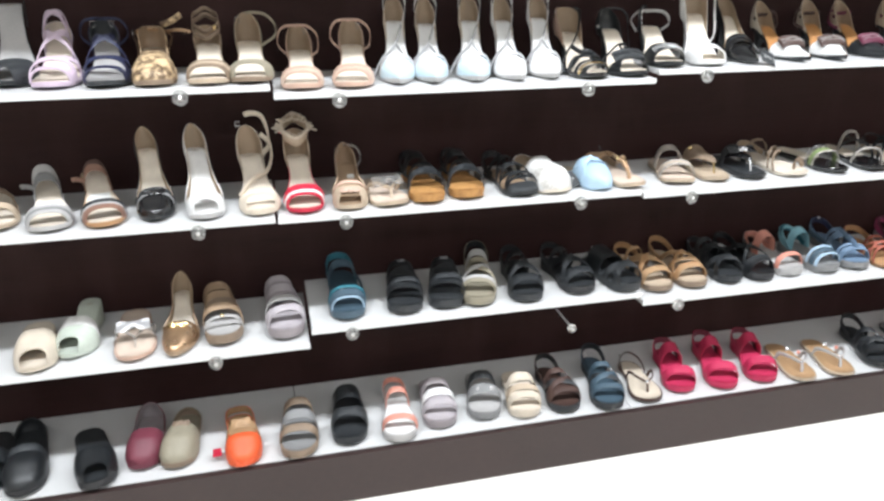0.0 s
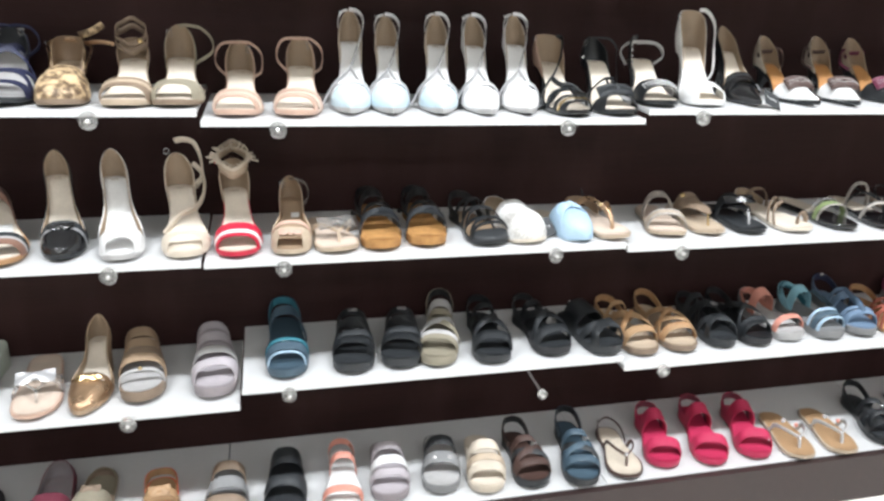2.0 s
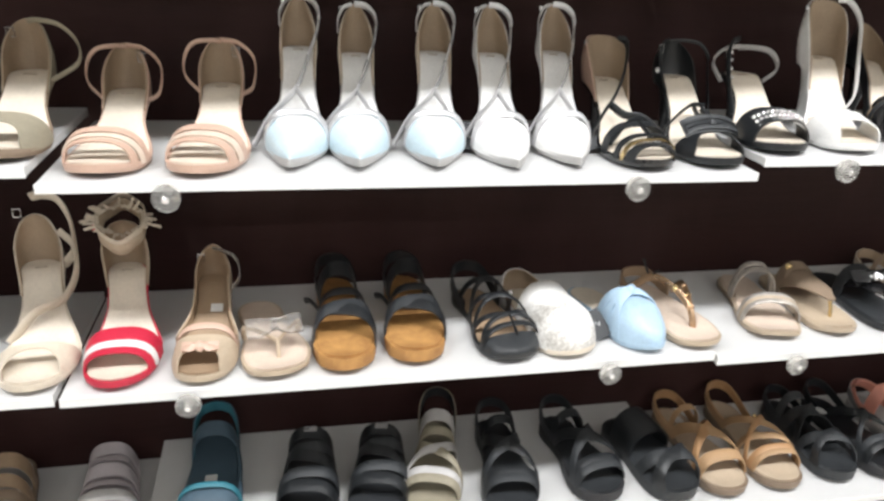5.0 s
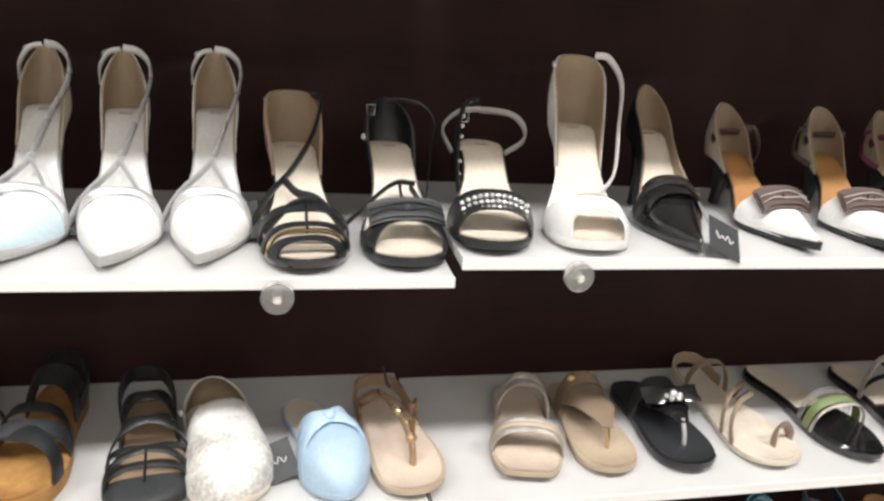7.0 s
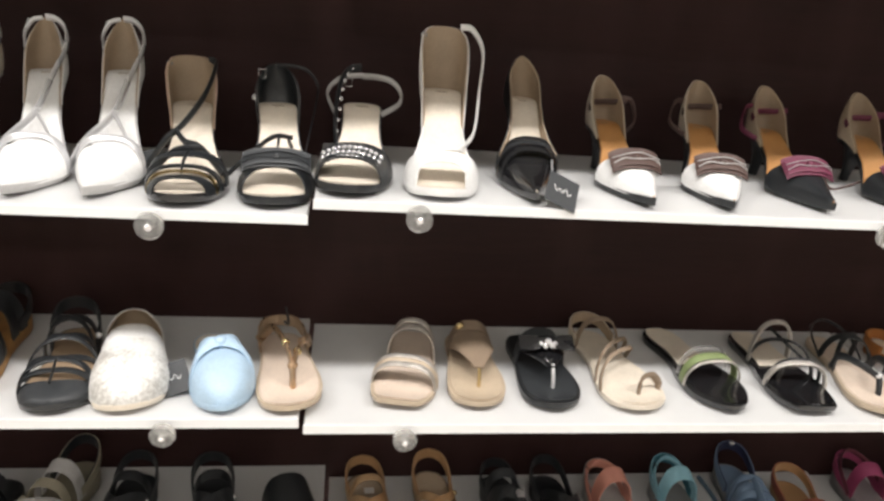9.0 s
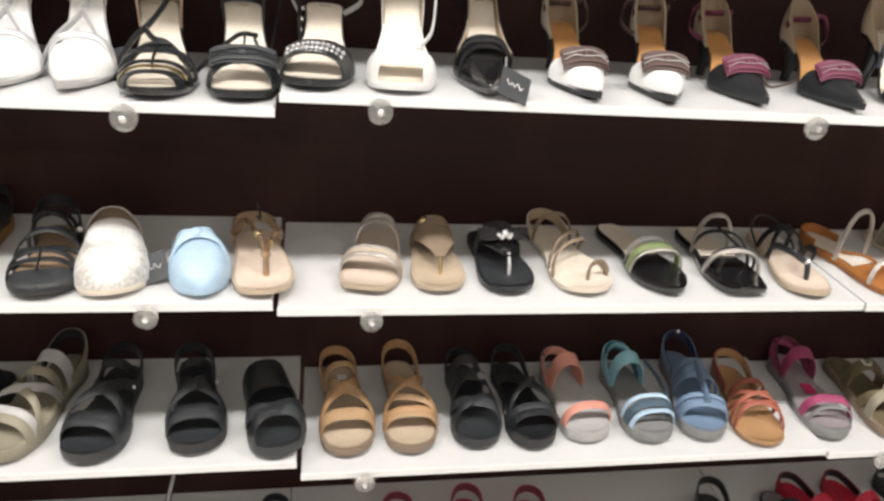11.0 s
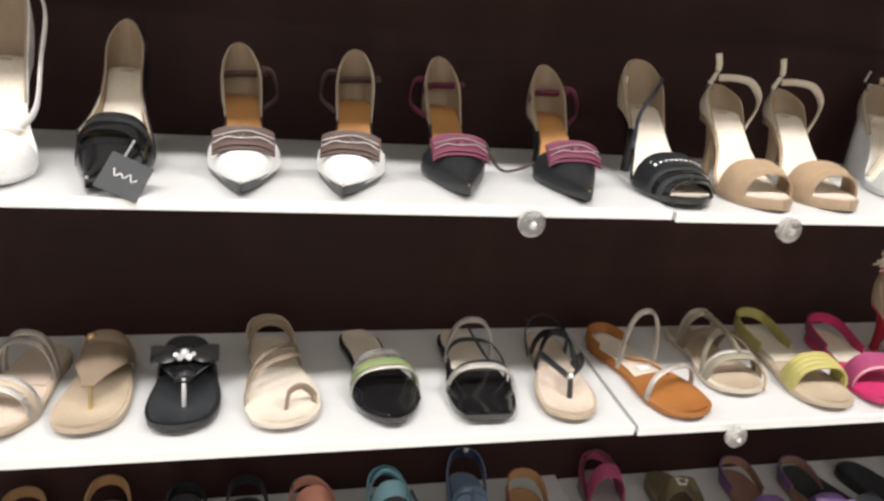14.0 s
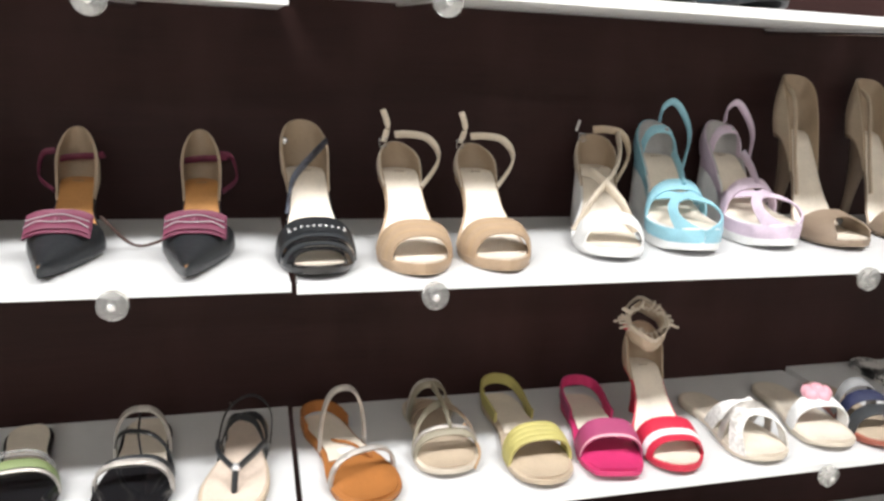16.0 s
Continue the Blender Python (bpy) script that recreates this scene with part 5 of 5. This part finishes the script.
shoe("slide_sandal", "black slide sandal with a broad band", 2.58, 1.872, 0.426, 10, 0.235, toe="oval", plat=.02, sole="black", insole="charcoal", features=[("strap","black",.3,.32,.06,.044)])
shoe("slide_sandal", "black slide sandal with a broad band", -0.685, 1.847, 0.143, 7.7, 0.216, toe="oval", plat=.02, sole="black", insole="charcoal", features=[("strap","black",.3,.32,.06,.044)])
shoe("loafer", "black moccasin loafer with stitched toe", -0.602, 1.816, 0.142, 8.1, 0.242, toe="oval", plat=.018, sole="rubber", insole="charcoal", features=[("vamp","black",0,.50,.045),("strap","charcoal",.42,.42,.018,.048),("counter","black","charcoal",.5,.035)])
shoe("slide_sandal", "black slide sandal with a padded band", -0.440, 1.803, 0.141, 15.3, 0.224, toe="oval", plat=.024, sole="rubber", insole="charcoal", features=[("vamp","black",.04,.44,.042)])
shoe("clog", "maroon closed clog with pink lining", -0.355, 1.849, 0.143, -1.2, 0.200, toe="oval", width=.042, plat=.018, sole="maroon", insole="mauve", features=[("vamp","maroon",0,.48,.045),("counter","maroon","mauve",.45,.04)])
shoe("clog", "taupe suede closed clog", -0.281, 1.835, 0.142, -6.6, 0.200, toe="oval", width=.042, plat=.018, sole="taupe", insole="khaki", features=[("vamp","khaki",0,.56,.046),("bow","taupe",.5,.046,.02,.016),("counter","khaki","taupe",.6,.02)])
shoe("clog", "orange toe clog with camel strap and red tag", -0.119, 1.803, 0.141, 4.1, 0.200, toe="oval", width=.042, plat=.018, sole="orange", insole="camel", features=[("vamp","orange",0,.36,.044),("strap","camel",.46,.46,.028,.048),("bow","camel",.48,.05,.022,.02),("counter","orange","camel",.7,.02),("sticker",.3,-1.5,.0,.02,.03,MATS["crimson"],"red_tag")])
shoe("platform_sandal", "grey brown slide sandal with broad bands", 0.008, 1.803, 0.141, -2.1, 0.222, toe="oval", width=.046, plat=.024, sole="taupe", insole="grey", features=[("strap","taupe",.22,.24,.03,.038),("strap","grey",.42,.42,.036,.048),("strap","taupe",.66,.66,.03,.05)])
shoe("platform_sandal", "charcoal slide sandal with crossed bands", 0.134, 1.826, 0.142, -3.1, 0.222, toe="oval", width=.045, plat=.024, sole="charcoal", insole="charcoal", features=[("strap","charcoal",.22,.34,.034,.04),("strap","charcoal",.34,.22,.03,.042),("strap","black",.62,.62,.06,.05)])
shoe("sport_sandal", "coral and white sport sandal", 0.258, 1.807, 0.141, -4.8, 0.225, plat=.022, sole="lightgrey", insole="white", features=[("strap","coral",.18,.20,.024,.034),("strap","coral",.60,.60,.022,.052),("counter","white","coral",.76,.03)])
shoe("platform_sandal", "lilac grey slide sandal with bands", 0.371, 1.838, 0.142, -2.9, 0.200, toe="oval", width=.045, plat=.024, sole="mauve", insole="ash", features=[("strap","ash",.20,.24,.026,.036),("strap","white",.38,.40,.02,.044),("strap","ash",.60,.62,.028,.05)])
shoe("platform_sandal", "grey slide sandal with silver studs", 0.489, 1.846, 0.143, -8.8, 0.200, toe="oval", width=.045, plat=.022, sole="grey", insole="lightgrey", features=[("strap","grey",.30,.32,.04,.042),("strap","charcoal",.58,.58,.034,.05),("stud","stone",.3,-.4,.042,.006),("stud","stone",.3,.4,.042,.006)])
shoe("platform_sandal", "cream banded slide sandal", 0.596, 1.828, 0.142, -7.0, 0.200, toe="oval", width=.045, plat=.022, sole="cream", insole="insole", features=[("strap","cream",.18,.20,.02,.034),("strap","beige",.30,.32,.024,.042),("strap","cream",.50,.50,.034,.05)])
shoe("sport_sandal", "dark brown sandal with wide bands", 0.714, 1.826, 0.142, -0.0, 0.200, plat=.022, sole="charcoal", insole="brown", features=[("strap","brown",.17,.20,.018,.035),("strap","charcoal",.24,.42,.016,.041),("strap","brown",.42,.26,.016,.043),("strap","brown",.52,.56,.016,.048),("counter","brown","black",.70,.055),("stud","stone",.5,.7,.035,.004,"buckle")])
shoe("sport_sandal", "slate grey sandal with tall heel strap", 0.828, 1.809, 0.141, -9.8, 0.241, plat=.022, sole="charcoal", insole="slate", features=[("strap","slate",.17,.20,.018,.035),("strap","charcoal",.24,.42,.016,.041),("strap","slate",.42,.26,.016,.043),("strap","slate",.52,.56,.016,.048),("counter","slate","black",.70,.055),("stud","stone",.5,.7,.035,.004,"buckle")])
shoe("thong_sandal", "brown flat thong sandal with jewelled straps", 0.948, 1.817, 0.142, -6.8, 0.200, sole="brown", insole="cream", features=[("thong","brown",.2,.6,.034,.005,"stone"),("ankle","brown",.04,0,.033,.034,.004)])
shoe("sport_sandal", "raspberry red sandal with two broad bands", 1.057, 1.837, 0.142, -12.1, 0.210, plat=.020, sole="raspberry", insole="raspberry", features=[("strap","raspberry",.20,.22,.040,.036),("strap","raspberry",.66,.66,.048,.052),("counter","raspberry","maroon",.70,.045)])
shoe("sport_sandal", "raspberry red sandal with two broad bands", 1.183, 1.824, 0.142, -13.9, 0.238, plat=.020, sole="raspberry", insole="raspberry", features=[("strap","raspberry",.20,.22,.040,.036),("strap","raspberry",.66,.66,.048,.052),("counter","raspberry","maroon",.70,.045)])
shoe("sport_sandal", "raspberry red sandal with two broad bands", 1.312, 1.828, 0.142, -13.9, 0.220, plat=.020, sole="raspberry", insole="raspberry", features=[("strap","raspberry",.20,.22,.040,.036),("strap","raspberry",.66,.66,.048,.052),("counter","raspberry","maroon",.70,.045)])
shoe("thong_sandal", "beige flat thong sandal with jewelled straps", 1.432, 1.806, 0.141, -8.5, 0.200, toe="oval", sole="beige", insole="camel", features=[("thong","lightgrey",.2,.6,.034,.006,"stone"),("stud","coral",.4,.1,.042,.006),("stud","stone",.5,-.5,.042,.007)])
shoe("thong_sandal", "beige flat thong sandal with jewelled straps", 1.560, 1.803, 0.141, -8.1, 0.200, toe="oval", sole="beige", insole="camel", features=[("thong","lightgrey",.2,.6,.034,.006,"stone"),("stud","coral",.4,.1,.042,.006),("stud","stone",.5,-.5,.042,.007)])
shoe("sport_sandal", "black sandal with heel loop", 1.704, 1.814, 0.142, -12.9, 0.224, plat=.02, sole="black", insole="charcoal", features=[("strap","black",.17,.20,.018,.035),("strap","charcoal",.24,.42,.016,.041),("strap","black",.42,.26,.016,.043),("strap","black",.52,.56,.016,.048),("counter","black","black",.70,.055),("stud","stone",.5,.7,.035,.004,"buckle")])
shoe("thong_sandal", "grey flat thong sandal", 1.868, 1.841, 0.143, -12.3, 0.200, sole="charcoal", insole="grey", features=[("thong","lightgrey",.2,.6,.034,.006,"stone"),("strap","charcoal",.6,.6,.02,.05)])
shoe("flat_sandal", "crimson flat sandal with two bands", 2.0, 1.83, 0.141, 12, 0.235, sole="crimson", insole="crimson", features=[("strap","crimson",.22,.24,.026,.036),("strap","crimson",.6,.6,.026,.05),("counter","crimson","black",.76,.03)])
shoe("flat_sandal", "crimson flat sandal with two bands", 2.11, 1.83, 0.141, 12, 0.235, sole="crimson", insole="crimson", features=[("strap","crimson",.22,.24,.026,.036),("strap","crimson",.6,.6,.026,.05),("counter","crimson","black",.76,.03)])
shoe("flat_sandal", "charcoal flat sandal with two bands", 2.24, 1.83, 0.141, 12, 0.235, sole="charcoal", insole="charcoal", features=[("strap","charcoal",.22,.24,.026,.036),("strap","charcoal",.6,.6,.026,.05),("counter","charcoal","black",.76,.03)])
shoe("flat_sandal", "grey flat sandal with two bands", 2.36, 1.83, 0.141, 12, 0.235, sole="grey", insole="grey", features=[("strap","grey",.22,.24,.026,.036),("strap","grey",.6,.6,.026,.05),("counter","grey","black",.76,.03)])
shoe("ballet_flat", "tan closed toe flat shoe on the top shelf", 0.160, 1.868, 1.303, -4, 0.232, toe="almond", sole="tan", insole="beige", features=[("vamp","tan",0,.36,.036),("bow","tan",.3,.036,.018,.012),("counter","tan","lining",.36,.04)])
shoe("ballet_flat", "camel closed toe flat shoe on the top shelf", 0.275, 1.872, 1.303, 6, 0.232, toe="round", sole="tan", insole="beige", features=[("vamp","camel",0,.36,.036),("bow","camel",.3,.036,.018,.012),("counter","camel","lining",.36,.04)])
shoe("ballet_flat", "brown closed toe flat shoe on the top shelf", 0.390, 1.876, 1.303, 10, 0.232, toe="point", sole="tan", insole="beige", features=[("vamp","brown",0,.36,.036),("bow","brown",.3,.036,.018,.012),("counter","brown","lining",.36,.04)])
shoe("ballet_flat", "cream closed toe flat shoe on the top shelf", 0.505, 1.868, 1.303, 3, 0.232, toe="almond", sole="tan", insole="beige", features=[("vamp","cream",0,.36,.036),("bow","cream",.3,.036,.018,.012),("counter","cream","lining",.36,.04)])
shoe("ballet_flat", "black closed toe flat shoe on the top shelf", 0.620, 1.872, 1.303, -4, 0.232, toe="round", sole="black", insole="beige", features=[("vamp","black",0,.36,.036),("bow","black",.3,.036,.018,.012),("counter","black","lining",.36,.04)])
shoe("ballet_flat", "charcoal closed toe flat shoe on the top shelf", 0.735, 1.876, 1.303, 6, 0.232, toe="point", sole="black", insole="beige", features=[("vamp","charcoal",0,.36,.036),("bow","charcoal",.3,.036,.018,.012),("counter","charcoal","lining",.36,.04)])
shoe("ballet_flat", "black closed toe flat shoe on the top shelf", 0.850, 1.868, 1.303, 10, 0.232, toe="almond", sole="grey", insole="beige", features=[("vamp","black",0,.36,.036),("bow","black",.3,.036,.018,.012),("counter","black","lining",.36,.04)])
shoe("ballet_flat", "plum closed toe flat shoe on the top shelf", 0.965, 1.872, 1.318, 3, 0.232, toe="round", sole="crimson", insole="beige", features=[("vamp","plum",0,.36,.036),("bow","plum",.3,.036,.018,.012),("counter","plum","lining",.36,.04)])
shoe("ballet_flat", "black closed toe flat shoe on the top shelf", 1.080, 1.876, 1.318, -4, 0.232, toe="point", sole="black", insole="beige", features=[("vamp","black",0,.36,.036),("bow","black",.3,.036,.018,.012),("counter","black","lining",.36,.04)])
shoe("ballet_flat", "beige closed toe flat shoe on the top shelf", 1.195, 1.868, 1.318, 6, 0.232, toe="almond", sole="cream", insole="beige", features=[("vamp","beige",0,.36,.036),("bow","beige",.3,.036,.018,.012),("counter","beige","lining",.36,.04)])
shoe("ballet_flat", "white closed toe flat shoe on the top shelf", 1.310, 1.872, 1.318, 10, 0.232, toe="round", sole="white", insole="beige", features=[("vamp","white",0,.36,.036),("bow","white",.3,.036,.018,.012),("counter","white","lining",.36,.04)])
shoe("ballet_flat", "white patterned closed toe flat shoe on the top shelf", 1.425, 1.876, 1.318, 3, 0.232, toe="point", sole="white", insole="beige", features=[("vamp","crackle",0,.36,.036),("bow","crackle",.3,.036,.018,.012),("counter","crackle","lining",.36,.04)])
shoe("ballet_flat", "white patterned closed toe flat shoe on the top shelf", 1.540, 1.868, 1.318, -4, 0.232, toe="almond", sole="white", insole="beige", features=[("vamp","crackle",0,.36,.036),("bow","crackle",.3,.036,.018,.012),("counter","crackle","lining",.36,.04)])
shoe("ballet_flat", "black closed toe flat shoe on the top shelf", 1.655, 1.872, 1.318, 6, 0.232, toe="round", sole="black", insole="beige", features=[("vamp","black",0,.36,.036),("bow","black",.3,.036,.018,.012),("counter","black","lining",.36,.04)])
shoe("ballet_flat", "charcoal closed toe flat shoe on the top shelf", 1.770, 1.876, 1.318, 10, 0.232, toe="point", sole="black", insole="beige", features=[("vamp","charcoal",0,.36,.036),("bow","charcoal",.3,.036,.018,.012),("counter","charcoal","lining",.36,.04)])
shoe("ballet_flat", "white closed toe flat shoe on the top shelf", 1.885, 1.868, 1.336, 3, 0.232, toe="almond", sole="white", insole="beige", features=[("vamp","white",0,.36,.036),("bow","white",.3,.036,.018,.012),("counter","white","lining",.36,.04)])
shoe("ballet_flat", "white patterned closed toe flat shoe on the top shelf", 2.000, 1.872, 1.336, -4, 0.232, toe="round", sole="white", insole="beige", features=[("vamp","crackle",0,.36,.036),("bow","crackle",.3,.036,.018,.012),("counter","crackle","lining",.36,.04)])
shoe("ballet_flat", "charcoal closed toe flat shoe on the top shelf", 2.115, 1.876, 1.336, 6, 0.232, toe="point", sole="black", insole="beige", features=[("vamp","charcoal",0,.36,.036),("bow","charcoal",.3,.036,.018,.012),("counter","charcoal","lining",.36,.04)])
shoe("ballet_flat", "black closed toe flat shoe on the top shelf", 2.230, 1.868, 1.336, 10, 0.232, toe="almond", sole="black", insole="beige", features=[("vamp","black",0,.36,.036),("bow","black",.3,.036,.018,.012),("counter","black","lining",.36,.04)])
shoe("ballet_flat", "slate closed toe flat shoe on the top shelf", 2.345, 1.872, 1.336, 3, 0.232, toe="round", sole="black", insole="beige", features=[("vamp","slate",0,.36,.036),("bow","slate",.3,.036,.018,.012),("counter","slate","lining",.36,.04)])

# ---- floor tiles ----
tile_mesh = None
for i in range(14):
    for j in range(9):
        if tile_mesh is None:
            piece = box("tile", (0.001, 0.001, -0.0045), (0.599, 0.599, 0.0), TILE, floor, bevel=0.0008)
            tile_mesh = piece.data
        else:
            piece = new("tile", tile_mesh)
            piece.parent = floor
        piece.matrix_world = pose(-3.0 + 0.6 * i, -3.2 + 0.6 * j - 0.05, 0.0)
